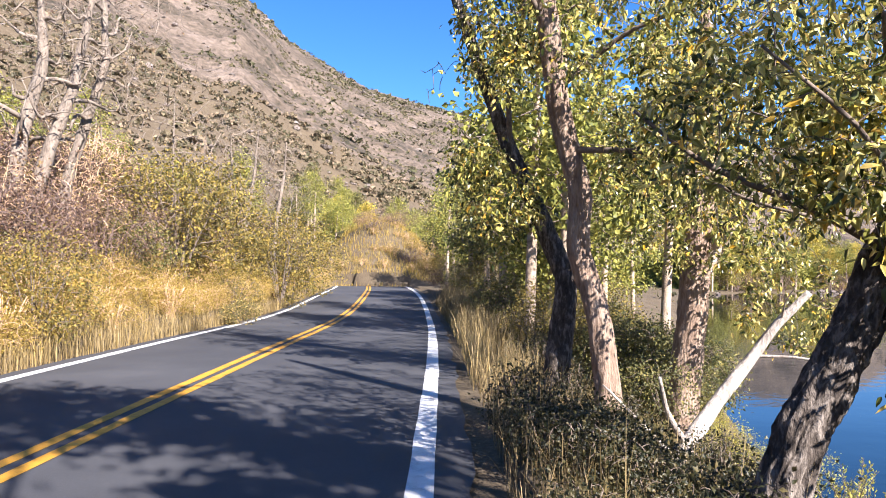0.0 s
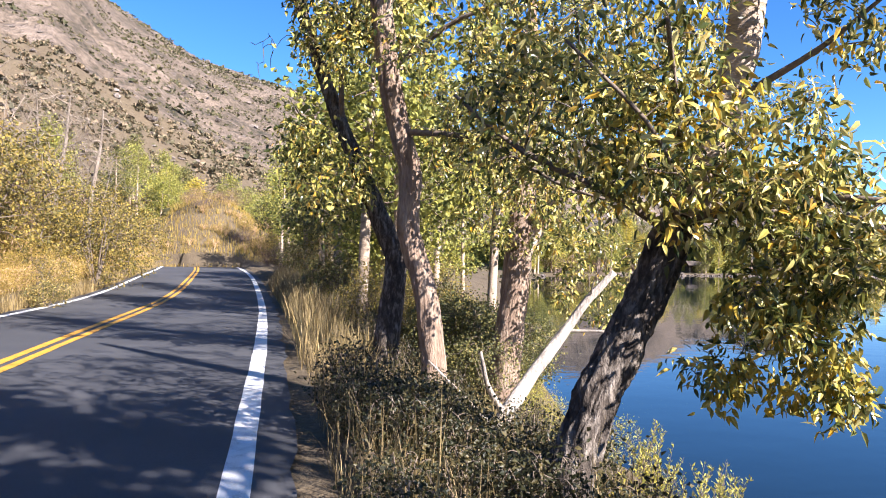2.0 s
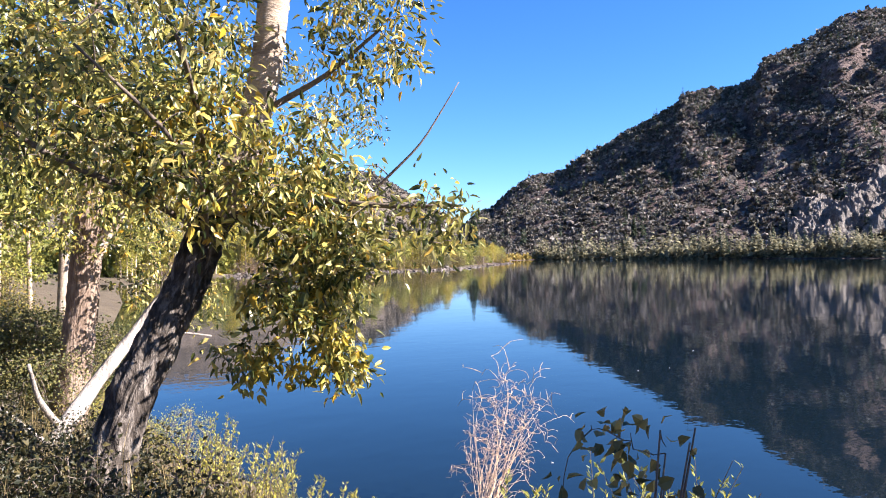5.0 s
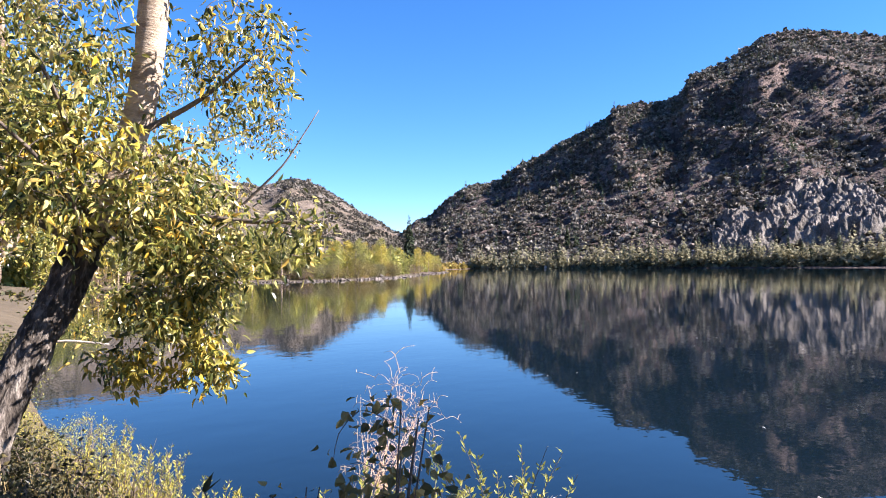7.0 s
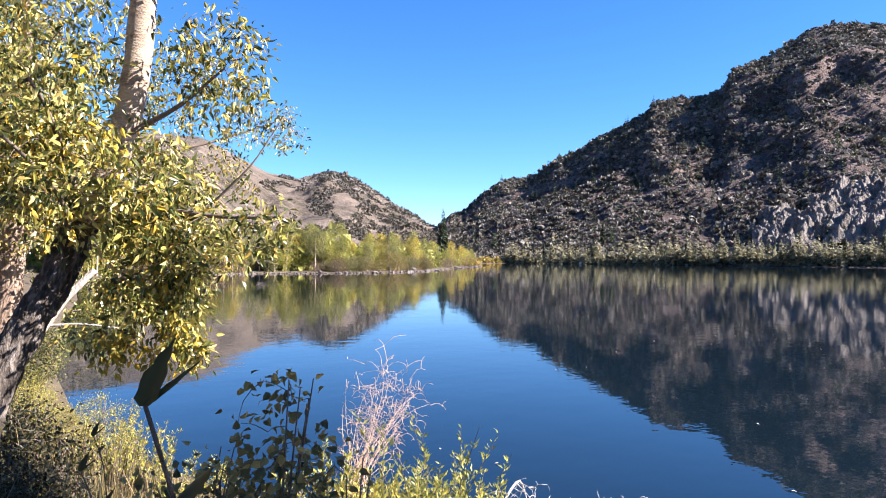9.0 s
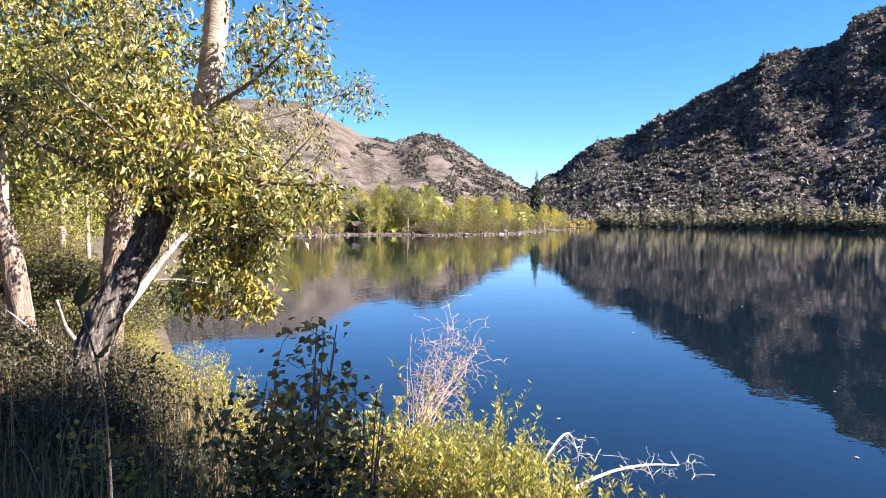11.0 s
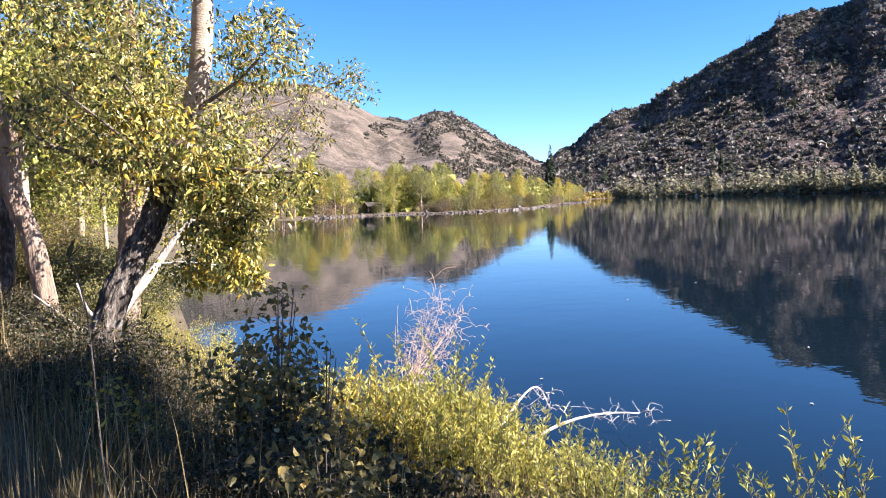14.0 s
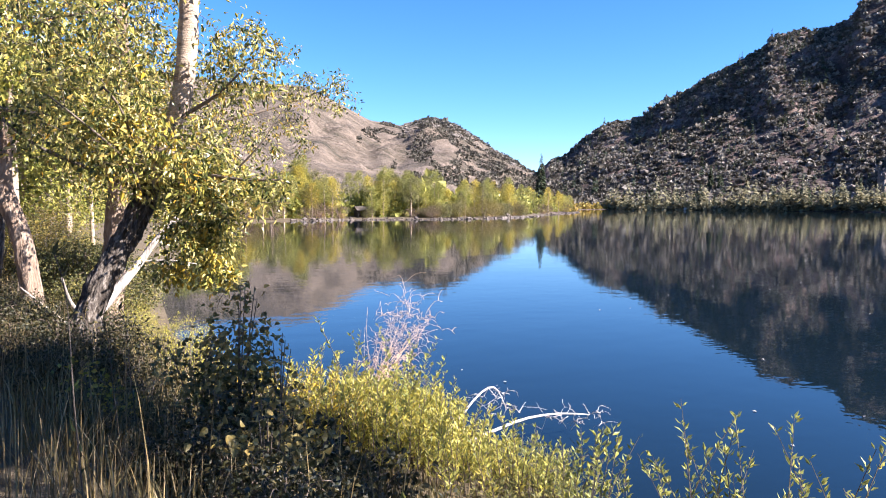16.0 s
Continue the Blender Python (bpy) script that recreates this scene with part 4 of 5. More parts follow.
def bare_aspen(pts, r0, seed, lean_twigs, label):
    rng = np.random.default_rng(seed)
    t = thing("dead_aspen", label, "dead tree", "dead aspens")
    pts = [np.array(p) + rng.normal(size=3) * np.array([0.1, 0.1, 0.0]) * (k > 0) for k, p in enumerate(pts)]
    q = trunk(t, pts, [r0 * 1.15, r0 * 0.9, r0 * 0.65, r0 * 0.2], M_STEM, 60, 16, 0.08, furrow=r0 * 0.16)
    c = Crown(rng)
    c.seed(q[24:])
    for k in range(9):                            # crooked bare limbs
        s = q[24 + 4 * k]
        a, L = rng.uniform(0, 6.283), rng.uniform(0.7, 1.9) * (1.15 - k / 14)
        d = np.array([math.cos(a), math.sin(a), 0])
        c.limb([s, s + d * L * 0.35 + np.array([0, 0, 0.1 * L]), s + d * L * 0.6 + rng.normal(size=3) * 0.22 * L, s + d * L + np.array([0, 0, rng.uniform(0.0, 0.8) * L])], r0 * 0.33, 0.012, 9, 6)
    c.grow(in_ball(rng, 90, q[38] + np.array([0, 0, 0.6]), (1.5, 1.5, 2.6), 0.3), 0, 0.05, 0.018, 0.1, 0.2, 4, 0.06)
    c.grow(in_ball(rng, 420, q[40] + np.array([0, 0, 0.6]), (2.0, 2.0, 2.9), 0.3), lean_twigs, 0.05, 0.009, 0.1, 0.2, 3, 0.06)
    c.finish(t, M_STEM, M_RUST)


for pts, r0, sd in (([(-9.75, 16.3, 0), (-9.7, 16.35, 3.2), (-9.75, 16.4, 4.6), (-9.5, 16.4, 6.2), (-9.6, 16.4, 8.5)], 0.2, 61), ([(-9.6, 16.4, 0.0), (-9.45, 16.5, 2.9), (-9.1, 16.7, 4.3), (-8.8, 16.9, 5.6), (-8.4, 17.0, 8.8)], 0.18, 62),
                    ([(-9.6, 17.6, 0), (-9.4, 17.65, 3.6), (-9.1, 17.8, 5.2), (-8.85, 17.9, 6.6), (-8.6, 18, 9.5)], 0.16, 63), ([(-9.3, 24, 0.2), (-9.2, 24, 3), (-9.05, 24, 5), (-9.1, 24, 7.4)], 0.06, 64), ([(-9.5, 33.8, 0), (-9.2, 33.8, 3.5), (-9.0, 33.8, 6), (-8.9, 33.8, 8)], 0.13, 65), ([(-8.2, 34.1, 0), (-7.9, 34.1, 3.5), (-7.7, 34, 6), (-7.6, 34, 7.5)], 0.13, 66), ([(-8.6, 28, 0), (-8.8, 28, 3), (-8.4, 28, 5), (-8.5, 28, 7)], 0.07, 67)):
    pts[0] = (pts[0][0], pts[0][1], ground_z(pts[0][0], pts[0][1]) - 0.3)
    bare_aspen(pts, r0, sd, 1, "bleached bare aspen standing among brush on the slope")
for k in range(20):
    y = lv.uniform(24, 62)
    x = road_right(y) - ROAD_WIDE - lv.uniform(3.5, 18)
    placed(kinds[lv.integers(5)], x, y, lv.uniform(0, 360), lv.uniform(0.45, 0.7))

post = thing("marker_post", "short weathered pale wooden post in the brush", "post", at=(-7.04, 23.99, ground_z(-7.04, 23.99)))
tb = Tubes()
tb.add([(0, 0, -0.2), (0.04, 0, 0.7), (0.08, 0, 1.15)], [0.1, 0.1, 0.09], 6, 0.03)
part("post", tb.verts(), tb.f, M_STEM, post)

# right verge and lake bank
rv = np.random.default_rng(43)
gy = rv.uniform(-7, 34, 21000)
gx = road_right(gy) + 0.62 + np.abs(rv.normal(size=21000)) * 1.5
keep = gx < np.interp(gy, [-7, 2, 6, 12, 20, 34], [4.6, 3.6, 3.3, 4.0, 5.6, 6.0])
blades("bank_grass", np.stack([gx, gy], 1)[keep], 0.5, 0.0032, M_WEED, "tall dry brownish weeds and grass on the lake bank", "grass", 53)
gy = rv.uniform(-5, 14, 12000)
gx = rv.uniform(0.9, 4.2, 12000)
blades("bank_weeds", np.stack([gx, gy], 1), 0.32, 0.006, M_DRYLEAF, "low olive-brown weeds covering the lake bank", "grass", 58)
gx, gy = rv.uniform(0.7, 2.6, 260), rv.uniform(-3, 8, 260)
blades("weed_stalks", np.stack([gx, gy], 1), 0.85, 0.004, M_STRAW, "tall pale dry weed stalks among the bank grass", "grass", 60, lean=0.2)
gy = rv.uniform(9.5, 34, 4200)
gx = road_right(gy) + 0.55 + np.abs(rv.normal(size=4200)) * 0.8
blades("straw_grass", np.stack([gx, gy], 1), 0.8, 0.006, M_STRAW, "straw-coloured tall grass beside the road", "grass", 54)
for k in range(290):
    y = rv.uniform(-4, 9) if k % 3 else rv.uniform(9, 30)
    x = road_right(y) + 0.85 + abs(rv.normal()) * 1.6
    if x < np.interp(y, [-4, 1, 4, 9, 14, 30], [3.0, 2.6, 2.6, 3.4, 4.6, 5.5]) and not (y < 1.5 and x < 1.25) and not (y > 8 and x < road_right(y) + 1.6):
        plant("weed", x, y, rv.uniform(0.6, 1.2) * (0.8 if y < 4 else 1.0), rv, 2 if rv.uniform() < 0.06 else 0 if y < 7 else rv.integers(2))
for k in range(46):
    y = rv.uniform(12, 60)
    plant(rv.choice(["olive", "rust", "olive", "shore"]), road_right(y) + rv.uniform(2.0, 6.5), y, rv.uniform(0.6, 1.2), rv)
for k in range(14):
    y = rv.uniform(9.5, 16)
    plant("shore", rv.uniform(3.4, 4.6) if y < 9 else rv.uniform(4.3, 5.4), y, rv.uniform(0.35, 0.7) if y > 9 else rv.uniform(0.3, 0.45), rv)

for k in range(10):
    plant("olive", rv.uniform(3.6, 5.3), rv.uniform(12.6, 18.5), rv.uniform(0.7, 1.05), rv, 0)
gx, gy = rv.uniform(3.2, 5.2, 3000), rv.uniform(-4, 10, 3000)
blades("shore_grass", np.stack([gx, gy], 1), 0.22, 0.006, M_WEED, "low dry grass along the water's edge", "grass", 59)


def willow(name, label, x, y, wide, tall, stems, leaves, seed, size=0.06, mat=None, group="shore willows", deep=None):
    """Upright wands set with narrow leaves."""
    rng = np.random.default_rng(seed)
    t = thing(name, label, "bush", group)
    tb, lp, la, ln = Tubes(), [], [], []
    for k in range(stems):
        bx_, by_ = x + rng.normal() * wide * 0.45, y + rng.normal() * (deep or wide) * 0.45
        bz = ground_z(bx_, by_)
        h = tall * rng.uniform(0.55, 1.1)
        an = rng.uniform(0, 6.283)
        ln_ = rng.uniform(0.05, 0.4) * h
        q = smooth_path([(bx_, by_, bz - 0.05), (bx_ + math.cos(an) * ln_ * 0.3, by_ + math.sin(an) * ln_ * 0.3, bz + h * 0.55), (bx_ + math.cos(an) * ln_, by_ + math.sin(an) * ln_, bz + h)], 7)
        tb.add(q, np.linspace(0.008, 0.002, 7), 4, 0, rng)
        s = rng.uniform(0.25, 1.0, leaves) * 6
        i = np.minimum(s.astype(int), 5)
        p = q[i] + (q[i + 1] - q[i]) * (s - i)[:, None]
        d = unit(rng.normal(size=(leaves, 3)) * np.array([1, 1, 0.25]))
        lp.append(p + d * 0.01)
        la.append(d * 0.75 + np.array([0, 0, 0.75]))
        ln.append(rng.normal(size=(leaves, 3)))
    part("stemwork", tb.verts(), tb.f, M_TWIG, t, kind="stuff")
    n = stems * leaves
    L = size * rng.uniform(0.6, 1.2, n)
    v, f = leaf_mesh(np.concatenate(lp), np.concatenate(la), np.concatenate(ln), L, L * 0.17)
    part("foliage", v, f, mat or M_WILLOW, t, kind="stuff")
    return t


willow("willow_thicket", "dense yellow-green willow thicket on the bank", 4.45, 1.5, 0.95, 0.82, 300, 56, 71, 0.065, None, "", 1.3)
willow("willow_thicket", "golden-leaved willow thicket low on the bank", 3.6, 1.7, 0.9, 0.75, 120, 45, 72, 0.055, M_LEAF_YEL, "", 0.9)
willow("willow_thicket", "yellowing willow thicket by the water", 5.15, 1.7, 0.7, 0.9, 110, 50, 76, 0.06, None, "", 1.0)
willow("willow_thicket", "low yellowing willows at the foot of the bank", 5.6, 0.9, 0.8, 0.5, 120, 40, 78, 0.05, None, "", 1.4)
willow("willow_thicket", "low yellowing willows at the foot of the bank", 5.0, -0.2, 0.9, 0.28, 90, 36, 79, 0.05, M_OLIVE, "", 1.2)
for k, (wx, wy, wh) in enumerate(((3.75, 5.3, 0.75), (4.2, 5.9, 0.7), (3.5, 6.2, 0.8), (4.6, 5.2, 0.5), (4.3, 7.2, 0.75), (3.6, 4.3, 0.5), (4.9, 8.6, 0.8))):
    willow("willow_clump", "lacy pale yellow-green willow clump at the water's edge", wx, wy, 0.32, wh, 20, 34, 170 + k, 0.05)
willow("willow_shoots", "tall green willow shoots standing out of the thicket", 4.62, 1.55, 0.5, 1.35, 20, 46, 70, 0.066, M_ASPEN_GRN)
willow("willow_shoots", "thin green willow shoots at the water's edge", 5.15, -2.75, 0.4, 1.35, 16, 46, 69, 0.066, M_ASPEN_GRN)
willow("willow_shoots", "thin green willow shoots at the water's edge", 4.52, -1.25, 0.35, 1.08, 18, 46, 73, 0.066, M_ASPEN_GRN)
willow("willow_shoots", "thin green willow shoots at the water's edge", 4.92, -2.0, 0.35, 1.5, 16, 46, 74, 0.066, M_ASPEN_GRN)
willow("willow_shoots", "thin green willow shoots at the water's edge", 5.4, 0.1, 0.5, 0.75, 18, 40, 75, 0.06, M_ASPEN_GRN)
willow("willow_shoots", "thin green willow shoots at the water's edge", 4.6, -3.6, 0.6, 1.2, 14, 46, 77, 0.066, M_ASPEN_GRN)

rng = np.random.default_rng(81)
wb = thing("bare_bush", "bleached pinkish bare-twigged bush leaning over the water", "bush")
c = Crown(rng)
base = np.array([6.25, 5.05, ground_z(6.25, 5.05)])
tip = np.array([7.75, 5.75, -0.42])
for k in range(30):
    w = rng.normal(size=3) * np.array([0.26, 0.26, 0.2])
    if k > 17:
        w = w + np.array([0.15, -0.2, -0.14])
    mid = 0.62 * base + 0.38 * tip + w * 0.55 + rng.normal(size=3) * 0.06
    far = 0.3 * base + 0.7 * tip + w * 1.25 + rng.normal(size=3) * 0.09
    c.limb([base + rng.normal(size=3) * 0.1, mid, far, far + (far - mid) * rng.uniform(0.15, 0.45) + rng.normal(size=3) * 0.1], 0.006, 0.0015, 10, 5)
s = rng.uniform(0.35, 1.0, 1300)[:, None]
c.grow(base * (1 - s) + tip * s + rng.normal(size=(1300, 3)) * (0.14 + 0.14 * s) * np.array([1, 1, 0.9]), 0, 0.05, 0.0052, 0.1, 0.2, 3, 0.2)
c.finish(wb, M_PINKTWIG, M_RUST)


def snag(path, seed, label, n=26, fan=0.35, r=0.02):
    rng = np.random.default_rng(seed)
    t = thing("dead_branch", label, "branch", "dead branches over the lake")
    c = Crown(rng)
    q = c.limb(path, r, 0.008, 10, 7)
    a = q[4] + (q[-1] - q[4]) * rng.uniform(0.2, 1.25, (n, 1)) + rng.normal(size=(n, 3)) * fan * np.array([1, 1, 0.5])
    c.grow(a, 0, 0.05, 0.009, 0.1, 0.2, 4, 0.1)
    b = q[5] + (q[-1] - q[5]) * rng.uniform(0.3, 1.3, (n * 2, 1)) + rng.normal(size=(n * 2, 3)) * fan * 1.25 * np.array([1, 1, 0.5])
    c.grow(b, 0, 0.05, 0.005, 0.1, 0.2, 3, 0.1)
    c.finish(t, M_WHITETWIG, M_RUST)


snag([(5.9, 2.4, -1.62), (6.47, 2.34, -1.56), (7.2, 2.3, -1.42), (7.9, 2.2, -1.44), (8.45, 2.12, -1.55)], 82, "bleached dead branch reaching out over the water", 24, 0.17, 0.03)
snag([(6.0, 2.4, -1.4), (6.65, 2.6, -1.06), (7.1, 2.8, -1.02), (7.45, 3.0, -1.25), (7.6, 3.05, -1.5)], 83, "bleached drooping dead branch above the willow", 20, 0.16, 0.018)


def sapling(x, y, tall, wide, seed, mat, leaf=0.055, targets=46, stems=5, name="poplar_sapling", label="dark-leaved poplar sapling against the lake", per=9):
    rng = np.random.default_rng(seed)
    t = thing(name, label, "bush")
    z = ground_z(x, y)
    c = Crown(rng)
    for k in range(stems):
        a, w = rng.uniform(0, 6.283), wide * rng.uniform(0.2, 0.8)
        c.limb([(x, y, z - 0.1), (x + math.cos(a) * w * 0.4, y + math.sin(a) * w * 0.4, z + tall * 0.5), (x + math.cos(a) * w, y + math.sin(a) * w, z + tall * rng.uniform(0.8, 1.0))], 0.012, 0.003, 8, 5)
    c.grow(in_ball(rng, targets, (x, y, z + tall * 0.68), (wide, wide, tall * 0.33)), per, leaf, 0.004, 0.05, 0.25, 3, 0.1)
    c.grow(in_ball(rng, targets, (x, y, z + tall * 0.42), (wide * 1.1, wide * 1.1, tall * 0.26)), per, leaf, 0.004, 0.05, 0.25, 3, 0.1)
    c.finish(t, M_TWIG, mat, 0.46, close=True)


sapling(2.42, 0.6, 1.5, 0.3, 84, M_DARKLEAF)
sapling(2.2, 0.95, 1.0, 0.35, 85, M_DARKLEAF, 0.05, 40)
sapling(2.62, 0.3, 1.2, 0.25, 86, M_DARKLEAF, 0.05, 18, 4)


def tall_weed(x, y, z1, seed, leaves=9):
    rng = np.random.default_rng(seed)
    t = thing("tall_weed", "tall dark weed stem with curled upright leaves", "weed", "tall weeds")
    z0 = ground_z(x, y)
    tb = Tubes()
    q = smooth_path([(x + 0.10, y - 0.06, z0 - 0.05), (x + 0.05, y - 0.03, 0.45 * z0 + 0.55 * z1), (x + 0.035, y - 0.02, z1 - 0.14), (x, y, z1 - 0.05)], 18)
    tb.add(q, np.linspace(0.0042, 0.0018, 18), 6, 0.12, rng)
    part("stem", tb.verts(), tb.f, M_OLDWOOD, t)
    v, f, n0 = [], [], 0
    for i in [17, 17] + list(np.linspace(6, 16, leaves).astype(int)):
        d = unit(unit(rng.normal(size=3) * np.array([1, 1, 0.3])) * (0.35 if i == 17 else 0.8) + np.array([0, 0, 1.0]))
        s_ = unit(np.cross(d, rng.normal(size=3)))
        u_ = np.cross(s_, d)
        L, W = rng.uniform(0.035, 0.06), rng.uniform(0.006, 0.009)
        curl = rng.uniform(-0.7, 0.7)
        if i == 17:                             # a broad top leaf and a narrow one that reaches out beside it
            first = not v
            d = unit(np.array([0.24, -0.26, 1.0]) if first else np.array([0.62, -0.67, 0.75]))
            s_, u_ = np.array([0.68, -0.73, 0.0]), np.cross(np.array([0.68, -0.73, 0.0]), d)
            L, W, curl = (0.062, 0.0095, 0.1) if first else (0.06, 0.0035, 0.0)
        for k in range(9):
            w = k / 8
            c_ = q[i] + d * L * w + (u_ * 0.6 + s_) * L * curl * w ** 3
            wd = W * math.sin(math.pi * min(w + 0.06, 1.0) ** 0.7) * (1 + 0.25 * math.sin(k * 2.7 + i)) + 0.0008
            v += [c_ - s_ * wd + u_ * wd * 0.6, c_, c_ + s_ * wd + u_ * wd * 0.5]
        for k in range(8):
            a_ = n0 + 3 * k
            f += [[a_, a_ + 1, a_ + 4, a_ + 3], [a_ + 1, a_ + 2, a_ + 5, a_ + 4]]
        n0 += 27
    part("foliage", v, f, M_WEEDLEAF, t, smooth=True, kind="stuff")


tall_weed(0.757, -1.768, 1.44, 87)
tall_weed(1.25, -0.2, 0.95, 187)
tall_weed(1.5, 0.4, 0.9, 188)
sapling(2.0, -0.9, 0.75, 0.4, 88, M_DARKLEAF, 0.05, 40)
# suckers take the darkened weed leaves in place of cast shade
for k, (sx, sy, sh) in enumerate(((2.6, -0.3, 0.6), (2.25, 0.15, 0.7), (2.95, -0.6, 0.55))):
    sapling(sx, sy, sh, 0.34, 180 + k, M_SHADEWEED, 0.05, 34, 4, "poplar_sucker", "low round-leaved poplar sucker, leaves darkened for the bank's shade", 8)

rk = thing("boulder", "pale pinkish boulder among the bank weeds", "rock", at=(3.34, 2.21, ground_z(3.34, 2.21)))
bm = bmesh.new()
bmesh.ops.create_icosphere(bm, subdivisions=3, radius=0.28)
for v in bm.verts:
    v.co = v.co * (1 + 0.25 * noise.noise(v.co * 4)) * 1.0
    v.co.z *= 0.6
part("stone", [v.co[:] for v in bm.verts], [[v.index for v in f.verts] for f in bm.faces], M_ROCK, rk, smooth=True)
bm.free()


# ---- scrub, trees and rock on the mountains ----
def icosa():
    bm_ = bmesh.new()
    bmesh.ops.create_icosphere(bm_, subdivisions=1, radius=1.0)
    v = np.array([q.co[:] for q in bm_.verts])
    f = np.array([[q.index for q in t.verts] for t in bm_.faces])
    bm_.free()
    return v, f


ICO_V, ICO_F = icosa()


def scatter(name, az, r, size, flat, material, label, category, seed, rough=True, tufts=9):
    """Many small clumps on the slopes, in one mesh: tufted shrubs, or rough stones."""
    rng = np.random.default_rng(seed)
    x, y = np.sin(np.radians(az)) * r, np.cos(np.radians(az)) * r
    z = height(x, y)
    n = len(x)
    if tufts:
        c = unit(rng.normal(size=(n, tufts, 3))) * rng.uniform(0.3, 0.85, (n, tufts, 1)) * np.array([1, 1, flat])
        c[..., 2] = np.abs(c[..., 2]) * 1.3
        a = unit(c + rng.normal(size=c.shape) * 0.5)
        p = np.stack([x, y, z - 0.05], 1)[:, None] + (c - a * 0.35) * size[:, None, None]
        s = np.repeat(size, tufts) * rng.uniform(0.7, 1.15, n * tufts) * (12 / tufts if tufts > 12 else 1) ** 0.6
        v, f = leaf_mesh(p.reshape(-1, 3), a.reshape(-1, 3), rng.normal(size=(n * tufts, 3)), s, s * (0.42 if tufts <= 12 else 0.55))
    else:
        v = ICO_V[None] * (1 + rng.normal(size=(n, len(ICO_V), 1)) * 0.2) + rng.normal(size=(n, len(ICO_V), 3)) * 0.1
        v = v * (size[:, None] * np.stack([np.ones(n), np.ones(n), np.full(n, flat)], 1) * rng.uniform(0.75, 1.3, (n, 3)))[:, None]
        v = (v + np.stack([x, y, z + size * flat * 0.4], 1)[:, None]).reshape(-1, 3)
        f = (ICO_F[None] + (np.arange(n) * len(ICO_V))[:, None, None]).reshape(-1, 3)
    return tagged(part(name, v, f, material, None, label, kind="stuff"), category=category)


def spires(name, az, r, tall, material, label, seed):
    """Small far conifers, tiers of drooping boughs, in one mesh."""
    rng = np.random.default_rng(seed)
    x, y = np.sin(np.radians(az)) * r, np.cos(np.radians(az)) * r
    z = height(x, y)
    n, k = len(x), 34
    h = rng.uniform(0.04, 0.97, (n, k))
    an = rng.uniform(0, 6.283, (n, k))
    w = (tall[:, None] * 0.2 * (1 - h) ** 0.7 + 0.25) * rng.uniform(0.7, 1.2, (n, k))
    p = np.stack([np.broadcast_to(x[:, None], (n, k)), np.broadcast_to(y[:, None], (n, k)), z[:, None] + h * tall[:, None]], -1)
    a = np.stack([np.cos(an), np.sin(an), np.full((n, k), -0.3)], -1)
    v, f = leaf_mesh(p.reshape(-1, 3), a.reshape(-1, 3), np.tile([0, 0, 1.0], (n * k, 1)) + rng.normal(size=(n * k, 3)) * 0.4, w.ravel(), w.ravel() * 0.42)
    return tagged(part(name, v, f, material, None, label, kind="stuff"), category="trees")


mt = np.random.default_rng(91)
n = 12000
az = mt.uniform(46.5, 97, n)
r = np.interp(az, [46, 55, 75, 97], [555, 505, 450, 450]) + mt.uniform(0, 1, n) ** 0.8 * np.interp(az, [46, 60, 75, 97], [530, 480, 580, 600])
keep = fbm(np.sin(np.radians(az)) * r / 60, np.cos(np.radians(az)) * r / 60, 3, 77) > -0.55
scatter("slope_scrub", az[keep], r[keep], (mt.gamma(3.0, 0.5, n) + 0.8)[keep], 0.9, M_SCRUB, "dark scrub and small trees over the rocky slope", "scrub", 92, tufts=15)
n = 9500
az = mt.uniform(46.5, 97, n)
r = np.interp(az, [46, 55, 75, 97], [560, 510, 455, 455]) + mt.uniform(0, 1, n) ** 0.8 * np.interp(az, [46, 60, 75, 97], [520, 470, 570, 600])
scatter("slope_sage", az, r, mt.gamma(3.0, 0.5, n) + 0.7, 0.85, M_SAGE, "pale grey sage and mountain mahogany on the steep slope", "scrub", 107, tufts=15)
n = 420
az = mt.uniform(47, 92, n)
r = np.interp(az, [46, 55, 75, 97], [560, 515, 465, 460]) + mt.uniform(0, 1, n) * 470
spires("slope_conifers", az, r, mt.gamma(6, 1.3, n) + 3, M_CONIFER, "scattered dark conifers on the rocky slope", 93)
az = mt.uniform(47.5, 82, 190)
r = np.interp(az, [30, 50, 60, 75, 180], [1100, 1050, 950, 1000, 1000]) - mt.uniform(8, 90, 190)
spires("ridge_conifers", az, r, mt.gamma(6, 0.8, 190) + 2.0, M_CONIFER, "small dark conifers along the mountain's ridge", 108)
n = 900
az = mt.uniform(47, 97, n)
r = np.interp(az, [46, 55, 75, 97], [555, 505, 450, 450]) + mt.uniform(0, 1, n) * 480
scatter("slope_boulders", az, r, mt.gamma(2.0, 0.6, n) + 0.3, 0.7, M_ROCK, "pale boulders scattered over the slope", "rocks", 94, tufts=0)
n = 26000
az = mt.uniform(-48, 22, n)
r = 75 + mt.uniform(0, 1, n) ** 0.8 * np.interp(az, [-48, 0, 22], [640, 850, 1300])
keep = fbm(np.sin(np.radians(az)) * r / 70, np.cos(np.radians(az)) * r / 40, 3, 78) > -0.35
scatter("slope_sagebrush", az[keep], r[keep], ((mt.gamma(2.5, 0.3, n) + 0.3) * (0.4 + r / 650))[keep], 0.7, M_HILLSCRUB, "olive sagebrush dotting the sunlit slope", "scrub", 95, tufts=6)
n = 6500
az = mt.uniform(-75, -1, n)
r = 22 + 235 * mt.uniform(0, 1, n) ** 0.8
x_, y_ = np.sin(np.radians(az)) * r, np.cos(np.radians(az)) * r
